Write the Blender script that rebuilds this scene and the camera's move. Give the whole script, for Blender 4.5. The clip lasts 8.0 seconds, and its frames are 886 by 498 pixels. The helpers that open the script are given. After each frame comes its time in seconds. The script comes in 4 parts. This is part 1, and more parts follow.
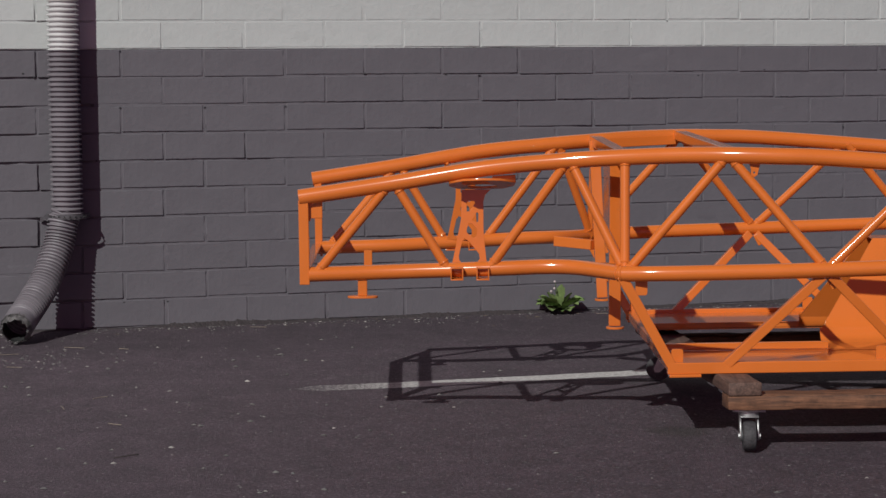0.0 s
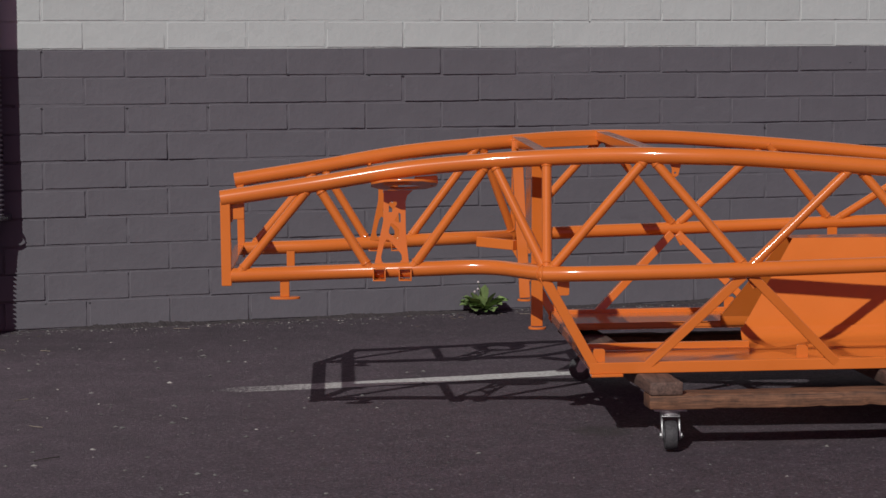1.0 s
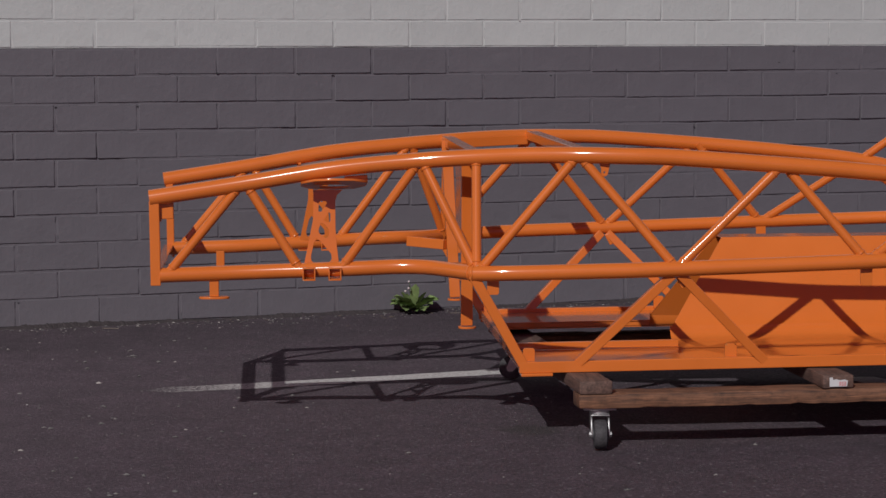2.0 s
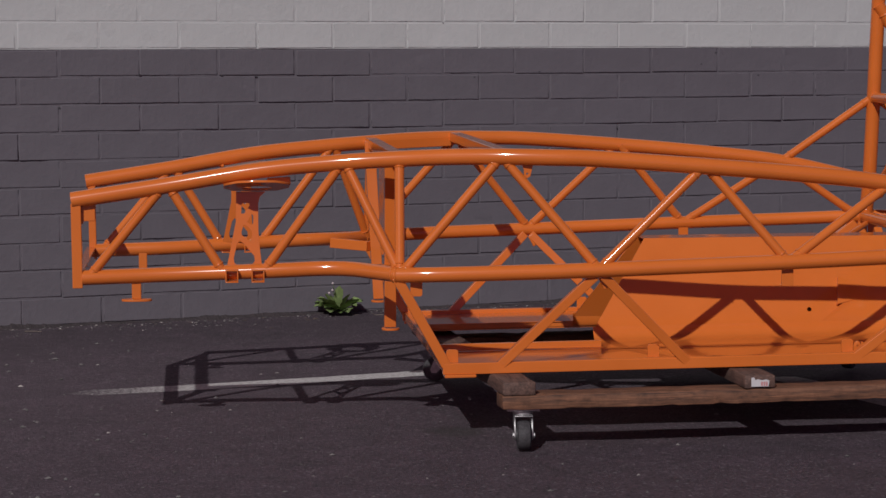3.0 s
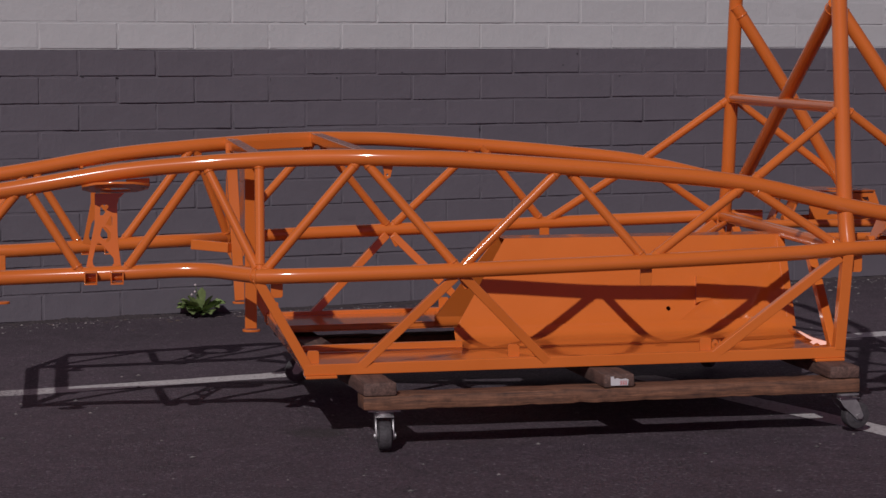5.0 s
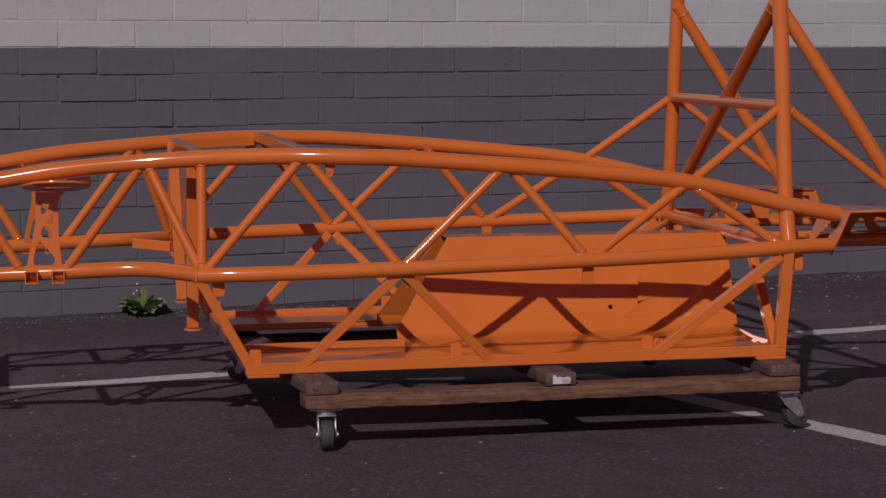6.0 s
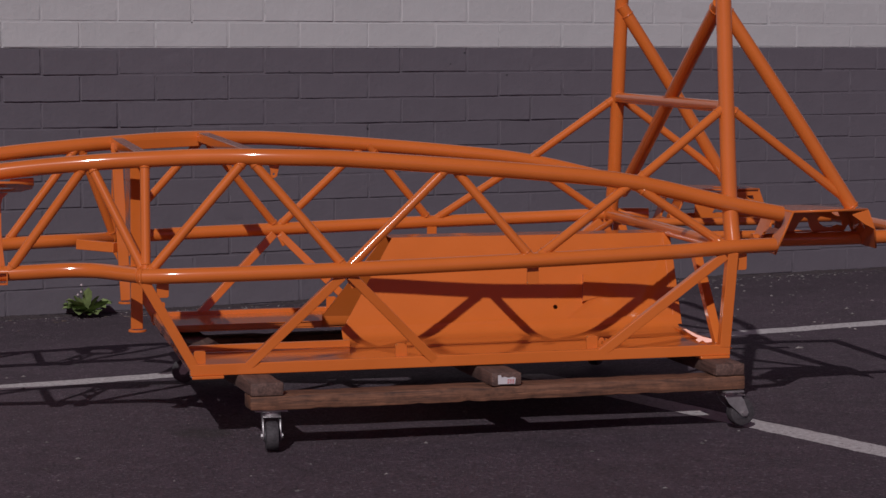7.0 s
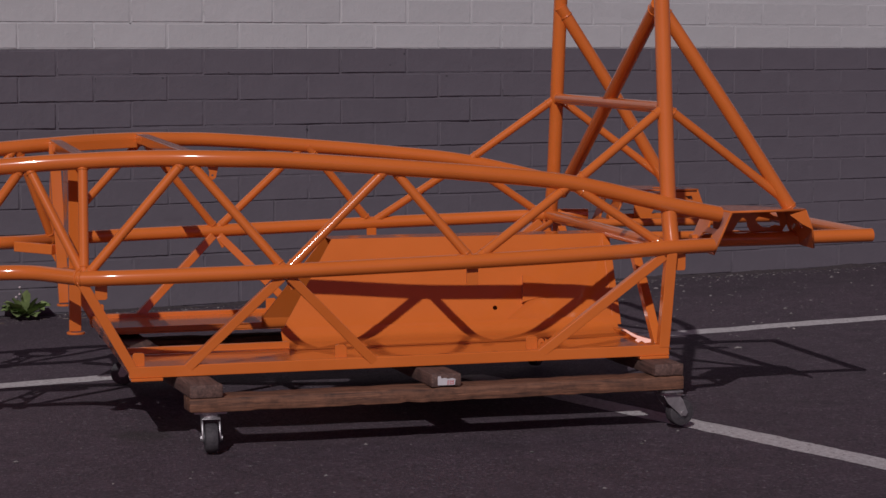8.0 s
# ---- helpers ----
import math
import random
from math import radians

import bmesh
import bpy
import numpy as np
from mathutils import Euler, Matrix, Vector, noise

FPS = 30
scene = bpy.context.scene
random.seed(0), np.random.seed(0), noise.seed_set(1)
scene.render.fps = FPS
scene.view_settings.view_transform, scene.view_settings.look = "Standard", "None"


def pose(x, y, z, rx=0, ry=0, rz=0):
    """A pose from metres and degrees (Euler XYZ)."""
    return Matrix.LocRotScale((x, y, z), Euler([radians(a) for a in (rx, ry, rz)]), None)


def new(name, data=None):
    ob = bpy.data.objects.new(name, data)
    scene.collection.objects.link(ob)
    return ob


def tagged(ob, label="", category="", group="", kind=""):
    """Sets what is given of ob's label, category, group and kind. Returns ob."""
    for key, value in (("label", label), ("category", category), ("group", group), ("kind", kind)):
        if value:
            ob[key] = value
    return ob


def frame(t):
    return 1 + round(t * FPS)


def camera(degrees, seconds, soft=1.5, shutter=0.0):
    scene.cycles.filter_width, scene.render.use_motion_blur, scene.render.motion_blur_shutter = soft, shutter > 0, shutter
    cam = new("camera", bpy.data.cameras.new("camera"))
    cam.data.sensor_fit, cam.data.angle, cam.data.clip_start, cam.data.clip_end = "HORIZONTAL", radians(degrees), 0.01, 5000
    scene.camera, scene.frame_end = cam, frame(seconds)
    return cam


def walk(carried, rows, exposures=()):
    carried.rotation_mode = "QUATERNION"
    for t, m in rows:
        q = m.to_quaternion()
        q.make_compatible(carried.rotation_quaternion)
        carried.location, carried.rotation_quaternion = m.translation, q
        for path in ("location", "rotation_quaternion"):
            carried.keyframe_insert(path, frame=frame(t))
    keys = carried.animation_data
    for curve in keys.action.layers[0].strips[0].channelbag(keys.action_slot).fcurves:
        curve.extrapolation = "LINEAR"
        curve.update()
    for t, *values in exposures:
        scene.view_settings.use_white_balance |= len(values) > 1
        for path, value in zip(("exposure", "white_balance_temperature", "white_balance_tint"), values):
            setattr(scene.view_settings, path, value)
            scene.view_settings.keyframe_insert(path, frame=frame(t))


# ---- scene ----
cam = camera(21.68, 8.0, soft=1.5)
# seconds, x, y, z, yaw, pitch, lean
ROWS = [
    (0.0, 0.000, 0.000, 1.049, -0.74, -5.19, -0.24),
    (0.5, 0.008, -0.001, 1.049, -1.73, -5.19, -0.21),
    (1.0, 0.011, -0.002, 1.049, -2.57, -5.18, -0.21),
    (1.5, 0.015, -0.001, 1.050, -3.37, -5.20, -0.16),
    (3.0, 0.023, -0.003, 1.050, -6.11, -5.17, -0.08),
    (3.5, 0.030, -0.006, 1.050, -6.96, -5.15, -0.10),
    (4.0, 0.036, -0.008, 1.051, -7.78, -5.15, -0.08),
    (4.5, 0.041, -0.010, 1.051, -8.59, -5.15, -0.06),
    (6.0, 0.047, -0.010, 1.051, -10.78, -5.19, 0.06),
    (6.5, 0.050, -0.008, 1.052, -11.40, -5.20, 0.05),
    (7.0, 0.052, -0.008, 1.052, -12.11, -5.19, 0.06),
    (7.5, 0.053, -0.008, 1.052, -12.84, -5.18, 0.10),
    (8.0, 0.057, -0.008, 1.053, -13.57, -5.17, 0.04),
]
EXPOSURES = [(0.0, -0.51, 6500, -2), (1.5, -0.68, 6500, 2), (3.5, -0.95, 6500, 9), (4.5, -1.02, 6500, 12), (6.5, -1.10, 6500, 15), (8.0, -1.13, 6500, 16)]
walk(cam, [(t, pose(x, y, z, 90 + pitch, 0, yaw) @ pose(0, 0, 0, 0, 0, lean))
           for t, x, y, z, yaw, pitch, lean in ROWS], EXPOSURES)

# ---------------------------------------------------------------- light
SUN_WAY = Vector((0.555, 1.32, -1.0)).normalized()      # the way the sunlight travels
world = bpy.data.worlds.new("sky")
scene.world = world
world.use_nodes = True
wn = world.node_tree.nodes
wl = world.node_tree.links
sky = wn.new("ShaderNodeTexSky")
sky.sky_type = "NISHITA"
sky.sun_disc = False
sky.sun_elevation = math.asin(-SUN_WAY.z)
sky.sun_rotation = math.atan2(-SUN_WAY.x, -SUN_WAY.y)
sky.dust_density = 0.5
sky.air_density = 0.55
sky_tint = wn.new("ShaderNodeMix")          # rosy tint put on the whole sky's light to redden the shade
sky_tint.data_type = "RGBA"
sky_tint.blend_type = "MULTIPLY"
sky_tint.inputs[0].default_value = 1.0
[i for i in sky_tint.inputs if i.name == "B" and i.type == "RGBA"][0].default_value = (1.85, 0.74, 0.98, 1)
wl.new(sky.outputs["Color"], [i for i in sky_tint.inputs if i.name == "A" and i.type == "RGBA"][0])
wn["Background"].inputs["Strength"].default_value = 0.056
wl.new([o for o in sky_tint.outputs if o.type == "RGBA"][0], wn["Background"].inputs["Color"])

sun_data = bpy.data.lights.new("sun", "SUN")
sun_data.energy = 5.0
sun_data.angle = radians(0.53)
sun_data.color = (0.985, 0.975, 0.985)
sun = new("sun", sun_data)
sun.matrix_world = Matrix.Translation((-4, -6, 8)) @ SUN_WAY.to_track_quat("-Z", "Y").to_matrix().to_4x4()


# ---------------------------------------------------------------- materials
def material(name, rough=0.6, metal=0.0):
    m = bpy.data.materials.new(name)
    m.use_nodes = True
    b = m.node_tree.nodes["Principled BSDF"]
    b.inputs["Roughness"].default_value = rough
    b.inputs["Metallic"].default_value = metal
    return m, m.node_tree.nodes, m.node_tree.links, b


def noise_node(nodes, links, scale, detail=4.0, rough=0.55, coord="Object", stretch=None):
    tc = nodes.new("ShaderNodeTexCoord")
    nz = nodes.new("ShaderNodeTexNoise")
    nz.inputs["Scale"].default_value = scale
    nz.inputs["Detail"].default_value = detail
    nz.inputs["Roughness"].default_value = rough
    if stretch:
        mp = nodes.new("ShaderNodeMapping")
        mp.inputs["Scale"].default_value = stretch
        links.new(tc.outputs[coord], mp.inputs["Vector"])
        links.new(mp.outputs["Vector"], nz.inputs["Vector"])
    else:
        links.new(tc.outputs[coord], nz.inputs["Vector"])
    return nz


def ramp(nodes, links, source, stops):
    r = nodes.new("ShaderNodeValToRGB")
    while len(r.color_ramp.elements) < len(stops):
        r.color_ramp.elements.new(0.5)
    for e, (at, c) in zip(r.color_ramp.elements, stops):
        e.position = at
        e.color = (*c, 1) if len(c) == 3 else c
    links.new(source, r.inputs["Fac"])
    return r


def mix(nodes, links, fac, a, b, kind="MIX"):
    m = nodes.new("ShaderNodeMix")
    m.data_type = "RGBA"
    m.blend_type = kind
    for sock, v in (("Factor", fac), ("A", a), ("B", b)):
        s = [i for i in m.inputs if i.name == sock and (i.type == "RGBA" or sock == "Factor" and i.type == "VALUE")][0]
        if isinstance(v, (int, float)):
            s.default_value = v
        elif isinstance(v, tuple):
            s.default_value = (*v, 1)
        else:
            links.new(v, s)
    return [o for o in m.outputs if o.type == "RGBA"][0]


def bump(nodes, links, bsdf, height, strength, distance):
    b = nodes.new("ShaderNodeBump")
    b.inputs["Strength"].default_value = strength
    b.inputs["Distance"].default_value = distance
    links.new(height, b.inputs["Height"])
    links.new(b.outputs["Normal"], bsdf.inputs["Normal"])
    return b


def grey(v):
    return (v, v, v)


def powder_coat():
    """Glossy orange powder coat with slight orange peel."""
    m, n, l, b = material("orange_powder_coat", 0.34)
    big = noise_node(n, l, 5.0, 3)
    c = ramp(n, l, big.outputs["Fac"], [(0.3, (0.580, 0.139, 0.022)), (0.7, (0.630, 0.154, 0.026))])
    fine = noise_node(n, l, 160.0, 3, 0.6)
    dust = ramp(n, l, fine.outputs["Fac"], [(0.45, grey(0.0)), (0.8, grey(0.09))])
    l.new(mix(n, l, dust.outputs["Color"], c.outputs["Color"], (0.50, 0.20, 0.08)), b.inputs["Base Color"])
    r = ramp(n, l, big.outputs["Fac"], [(0.3, grey(0.30)), (0.7, grey(0.38))])
    l.new(r.outputs["Color"], b.inputs["Roughness"])
    b.inputs["Specular IOR Level"].default_value = 0.08
    b.inputs["Coat Weight"].default_value = 1.0
    b.inputs["Coat Roughness"].default_value = 0.10
    b.inputs["Coat IOR"].default_value = 1.58
    peel = noise_node(n, l, 300.0, 2)
    bump(n, l, b, peel.outputs["Fac"], 0.012, 0.002)
    return m


def wall_paint(name, low, high, spot):
    m, n, l, b = material(name, 0.62)
    big = noise_node(n, l, 3.0, 5, 0.6)
    c = ramp(n, l, big.outputs["Fac"], [(0.3, low), (0.72, high)])
    info = n.new("ShaderNodeObjectInfo")
    each = ramp(n, l, info.outputs["Random"], [(0.0, grey(0.965)), (1.0, grey(1.03))])
    c2 = mix(n, l, 1.0, c.outputs["Color"], each.outputs["Color"], "MULTIPLY")
    pit = noise_node(n, l, 55.0, 6, 0.7)
    pits = ramp(n, l, pit.outputs["Fac"], [(0.66, grey(0.0)), (0.76, grey(0.5))])
    streak = noise_node(n, l, 4.0, 5, 0.6, stretch=(3.0, 3.0, 0.35))
    wash = ramp(n, l, streak.outputs["Fac"], [(0.5, grey(0.0)), (0.8, grey(0.22))])
    c3 = mix(n, l, wash.outputs["Color"], c2, spot)
    l.new(mix(n, l, pits.outputs["Color"], c3, tuple(v * 0.7 for v in low)), b.inputs["Base Color"])
    grain = noise_node(n, l, 38.0, 8, 0.68)
    bump(n, l, b, grain.outputs["Fac"], 0.5, 0.004)
    return m


def speckle(nodes, links, scale, share, seed):
    """Small separate stones: cells of a Voronoi pattern, of which a share shows."""
    tc = nodes.new("ShaderNodeTexCoord")
    mp = nodes.new("ShaderNodeMapping")
    mp.inputs["Location"].default_value = (seed, seed * 0.7, 0)
    links.new(tc.outputs["Object"], mp.inputs["Vector"])
    v = nodes.new("ShaderNodeTexVoronoi")
    v.voronoi_dimensions = "2D"
    v.inputs["Scale"].default_value = scale
    links.new(mp.outputs["Vector"], v.inputs["Vector"])
    near = ramp(nodes, links, v.outputs["Distance"], [(0.25, grey(1.0)), (0.5, grey(0.0))])
    pick = nodes.new("ShaderNodeSeparateColor")
    links.new(v.outputs["Color"], pick.inputs["Color"])
    some = ramp(nodes, links, pick.outputs[0], [(1 - share - 0.02, grey(0.0)), (1 - share + 0.02, grey(1.0))])
    both = mix(nodes, links, 1.0, near.outputs["Color"], some.outputs["Color"], "MULTIPLY")
    return both


def asphalt_material():
    m, n, l, b = material("asphalt", 0.85)
    grit = noise_node(n, l, 120.0, 4, 0.75)
    big = noise_node(n, l, 0.9, 6, 0.62)
    mid = noise_node(n, l, 9.0, 6, 0.65)
    a = ramp(n, l, big.outputs["Fac"], [(0.3, (0.057, 0.038, 0.048)), (0.7, (0.082, 0.056, 0.070))])
    c = mix(n, l, 0.6, a.outputs["Color"],
            ramp(n, l, mid.outputs["Fac"], [(0.32, (0.036, 0.026, 0.032)), (0.5, (0.063, 0.044, 0.054)), (0.70, (0.097, 0.070, 0.085))]).outputs["Color"])
    c = mix(n, l, 0.55, c, ramp(n, l, grit.outputs["Fac"], [(0.3, (0.022, 0.016, 0.020)), (0.5, (0.057, 0.039, 0.049)), (0.72, (0.126, 0.099, 0.114))]).outputs["Color"])
    c = mix(n, l, speckle(n, l, 150.0, 0.07, 3.0), c, (0.14, 0.125, 0.132))
    c = mix(n, l, speckle(n, l, 90.0, 0.006, 11.0), c, (0.16, 0.15, 0.15))
    c = mix(n, l, speckle(n, l, 110.0, 0.035, 21.0), c, (0.012, 0.010, 0.011))
    c = mix(n, l, speckle(n, l, 62.0, 0.05, 31.0), c, (0.115, 0.098, 0.106))
    c = mix(n, l, speckle(n, l, 70.0, 0.06, 41.0), c, (0.026, 0.019, 0.023))
    # paler, greyer asphalt beyond the nose end of the bay
    xyz = n.new("ShaderNodeSeparateXYZ")
    tco = n.new("ShaderNodeTexCoord")
    l.new(tco.outputs["Object"], xyz.inputs["Vector"])
    edge = n.new("ShaderNodeMath")
    edge.operation = "MULTIPLY_ADD"
    edge.inputs[1].default_value = 1.6
    l.new(mid.outputs["Fac"], edge.inputs[0])
    l.new(xyz.outputs["X"], edge.inputs[2])
    along_x = n.new("ShaderNodeMapRange")
    for k, v in (("From Min", 1.6), ("From Max", -0.2), ("To Min", 0.0), ("To Max", 0.42)):
        along_x.inputs[k].default_value = v
    l.new(edge.outputs["Value"], along_x.inputs["Value"])
    c = mix(n, l, along_x.outputs["Result"], c, (0.122, 0.093, 0.107))
    scuff = noise_node(n, l, 16.0, 12, 0.78)
    scuffed = ramp(n, l, scuff.outputs["Fac"], [(0.58, grey(0.0)), (0.72, grey(0.55))])
    c = mix(n, l, scuffed.outputs["Color"], c, (0.135, 0.118, 0.124))
    dust = noise_node(n, l, 2.2, 8, 0.72)
    dusty = ramp(n, l, dust.outputs["Fac"], [(0.58, grey(0.0)), (0.80, grey(0.4))])
    c = mix(n, l, dusty.outputs["Color"], c, (0.095, 0.085, 0.082))
    # asphalt darker in a strip along the wall
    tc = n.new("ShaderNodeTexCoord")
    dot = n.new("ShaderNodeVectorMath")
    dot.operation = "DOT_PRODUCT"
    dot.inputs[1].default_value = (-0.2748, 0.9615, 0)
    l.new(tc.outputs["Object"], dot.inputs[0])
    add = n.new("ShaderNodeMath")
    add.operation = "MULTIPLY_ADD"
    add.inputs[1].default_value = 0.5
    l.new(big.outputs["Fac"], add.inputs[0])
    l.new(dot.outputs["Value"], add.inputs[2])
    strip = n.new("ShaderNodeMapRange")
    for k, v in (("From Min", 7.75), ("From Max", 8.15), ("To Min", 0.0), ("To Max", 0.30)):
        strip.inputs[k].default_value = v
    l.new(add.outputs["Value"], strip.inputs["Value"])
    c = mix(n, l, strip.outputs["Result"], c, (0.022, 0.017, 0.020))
    # an old oil stain beside the dolly
    spot = n.new("ShaderNodeVectorMath")
    spot.operation = "SUBTRACT"
    spot.inputs[1].default_value = (0.715, 6.14, 0)
    l.new(tc.outputs["Object"], spot.inputs[0])
    far_off = n.new("ShaderNodeVectorMath")
    far_off.operation = "LENGTH"
    l.new(spot.outputs["Vector"], far_off.inputs[0])
    ragged = n.new("ShaderNodeMath")
    ragged.operation = "MULTIPLY_ADD"
    ragged.inputs[1].default_value = -0.14
    l.new(mid.outputs["Fac"], ragged.inputs[0])
    l.new(far_off.outputs["Value"], ragged.inputs[2])
    oil = n.new("ShaderNodeMapRange")
    for k, v in (("From Min", -0.02), ("From Max", 0.03), ("To Min", 0.65), ("To Max", 0.0)):
        oil.inputs[k].default_value = v
    l.new(ragged.outputs["Value"], oil.inputs["Value"])
    c = mix(n, l, oil.outputs["Result"], c, (0.030, 0.027, 0.024))
    # coarse aggregate: patches of stone and binder
    rough = noise_node(n, l, 150.0, 4, 0.75)
    c = mix(n, l, 1.0, c, ramp(n, l, rough.outputs["Fac"], [(0.34, (0.48, 0.475, 0.485)), (0.52, (1.02, 1.01, 1.03)), (0.68, (1.86, 1.84, 1.88))]).outputs["Color"], "MULTIPLY")
    worn = noise_node(n, l, 6.0, 7, 0.72)
    c = mix(n, l, 1.0, c, ramp(n, l, worn.outputs["Fac"], [(0.34, (0.80, 0.77, 0.79)), (0.66, (1.20, 1.13, 1.18))]).outputs["Color"], "MULTIPLY")
    l.new(c, b.inputs["Base Color"])
    bump(n, l, b, rough.outputs["Fac"], 1.0, 0.006)
    return m


def line_paint():
    m, n, l, b = material("worn_line_paint", 0.7)
    wear = noise_node(n, l, 75.0, 8, 0.80)
    tc = n.new("ShaderNodeTexCoord")
    xyz = n.new("ShaderNodeSeparateXYZ")
    l.new(tc.outputs["Object"], xyz.inputs["Vector"])
    along_x = n.new("ShaderNodeMapRange")          # the stripe's end has nearly been driven away
    for k, v in (("From Min", -0.36), ("From Max", 0.08), ("To Min", -0.11), ("To Max", 0.065)):
        along_x.inputs[k].default_value = v
    l.new(xyz.outputs["X"], along_x.inputs["Value"])
    add = n.new("ShaderNodeMath")
    l.new(wear.outputs["Fac"], add.inputs[0])
    l.new(along_x.outputs["Result"], add.inputs[1])
    c = ramp(n, l, add.outputs["Value"], [(0.43, (0.078, 0.060, 0.070)), (0.475, (0.34, 0.305, 0.30)), (0.66, (0.55, 0.53, 0.52))])
    l.new(c.outputs["Color"], b.inputs["Base Color"])
    bump(n, l, b, wear.outputs["Fac"], 0.5, 0.003)
    return m


def wood_material(name, along, dark, light, seed):
    m, n, l, b = material(name, 0.75)
    st = [120.0, 120.0, 120.0]
    st[along] = 5.0
    g = noise_node(n, l, 1.0, 6, 0.65, stretch=tuple(st))
    g.inputs["Distortion"].default_value = 0.6 + seed * 0.1
    c = ramp(n, l, g.outputs["Fac"], [(0.3, dark), (0.7, light)])
    long = [46.0, 46.0, 46.0]
    long[along] = 8.0
    st2 = noise_node(n, l, 1.0, 7, 0.72, stretch=tuple(long))
    s = ramp(n, l, st2.outputs["Fac"], [(0.48, grey(0.0)), (0.70, grey(0.5))])
    grimy = mix(n, l, s.outputs["Color"], c.outputs["Color"], tuple(v * 0.4 for v in dark))
    blot = noise_node(n, l, 26.0, 6, 0.68)
    blots = ramp(n, l, blot.outputs["Fac"], [(0.34, grey(0.66)), (0.5, grey(0.98)), (0.68, grey(1.18))])
    l.new(mix(n, l, 1.0, grimy, blots.outputs["Color"], "MULTIPLY"), b.inputs["Base Color"])
    bump(n, l, b, g.outputs["Fac"], 0.5, 0.003)
    return m


def simple(name, col, rough, metal=0.0, spread=0.15, scale=30.0, relief=0.1):
    m, n, l, b = material(name, rough, metal)
    z = noise_node(n, l, scale, 5, 0.6)
    c = ramp(n, l, z.outputs["Fac"], [(0.3, tuple(v * (1 - spread) for v in col)), (0.7, tuple(min(1, v * (1 + spread)) for v in col))])
    l.new(c.outputs["Color"], b.inputs["Base Color"])
    bump(n, l, b, z.outputs["Fac"], relief, 0.002)
    return m


ORANGE = powder_coat()
GREY_WALL = wall_paint("dark_grey_masonry_paint", (0.103, 0.093, 0.106), (0.120, 0.109, 0.124), (0.140, 0.128, 0.144))
WHITE_WALL = wall_paint("off_white_masonry_paint", (0.416, 0.421, 0.414), (0.465, 0.471, 0.463), (0.396, 0.398, 0.388))
ASPHALT = asphalt_material()
LINE = line_paint()
WOOD_BEAM = wood_material("weathered_beam_wood", 0, (0.048, 0.021, 0.013), (0.245, 0.108, 0.056), 1)
WOOD_CROSS = wood_material("stained_crosspiece_wood", 1, (0.054, 0.028, 0.022), (0.170, 0.096, 0.073), 3)
# woods for upper faces, with the light on top put into the colour
WOOD_TOP_X = wood_material("lit_top_wood", 0, (0.062, 0.040, 0.034), (0.205, 0.140, 0.118), 2)
WOOD_TOP_Y = wood_material("lit_top_crosspiece_wood", 1, (0.056, 0.035, 0.030), (0.165, 0.108, 0.091), 4)
ZINC = simple("zinc_plated_steel", (0.34, 0.33, 0.33), 0.42, 0.7, 0.2, 60)
RUBBER = simple("dusty_black_rubber", (0.044, 0.040, 0.043), 0.75, 0, 0.45, 160, 0.5)
HUB = simple("dark_wheel_hub", (0.05, 0.05, 0.055), 0.5)
PIPE_GREY = simple("grey_painted_plastic_pipe", (0.172, 0.152, 0.168), 0.55, 0, 0.16, 14)
PIPE_WHITE = simple("off_white_painted_plastic_pipe", (0.48, 0.46, 0.46), 0.5, 0, 0.1, 14)
PIPE_DARK = simple("near_black_inside", (0.03, 0.03, 0.03), 0.5, 0, 0.3, 40)
FOIL = simple("crumpled_torn_plastic", (0.20, 0.185, 0.185), 0.5, 0.0, 0.7, 60, 0.9)
STRAP = simple("painted_perforated_steel_strap", (0.165, 0.150, 0.165), 0.55, 0.0, 0.25, 60)
PAPER = simple("white_paper_label", (0.52, 0.50, 0.50), 0.7, 0, 0.05, 40)
INK = simple("red_printing_ink", (0.45, 0.05, 0.05), 0.7, 0, 0.1, 40)
LEAF = simple("weed_leaf", (0.130, 0.190, 0.060), 0.5, 0, 0.4, 40, 0.3)
LEAF_PALE = simple("weed_leaf_pale", (0.185, 0.245, 0.092), 0.5, 0, 0.3, 40, 0.3)
PETAL = simple("dried_weed_flower", (0.5, 0.42, 0.42), 0.8, 0, 0.2, 40)
def grit_material():
    m, n, l, b = material("pale_grit", 0.85)
    geo = n.new("ShaderNodeNewGeometry")
    c = ramp(n, l, geo.outputs["Random Per Island"], [(0.0, (0.04, 0.035, 0.036)), (0.5, (0.09, 0.08, 0.08)), (0.8, (0.20, 0.18, 0.17)), (1.0, (0.46, 0.42, 0.39))])
    z = noise_node(n, l, 300.0, 4)
    l.new(mix(n, l, 0.4, c.outputs["Color"], ramp(n, l, z.outputs["Fac"], [(0.3, (0.08, 0.075, 0.07)), (0.7, (0.25, 0.24, 0.23))]).outputs["Color"]), b.inputs["Base Color"])
    return m


STONE = grit_material()
DRY = simple("dry_leaf_litter", (0.095, 0.070, 0.056), 0.85, 0, 0.5, 14, 0.3)
TWIG = simple("dark_twig_bark", (0.03, 0.024, 0.02), 0.9, 0, 0.4, 60, 0.5)


# ---------------------------------------------------------------- builders
def thing(name, at, label, category, group="", kind=""):
    e = new(name)
    e.location = at
    return tagged(e, label, category, group, kind)


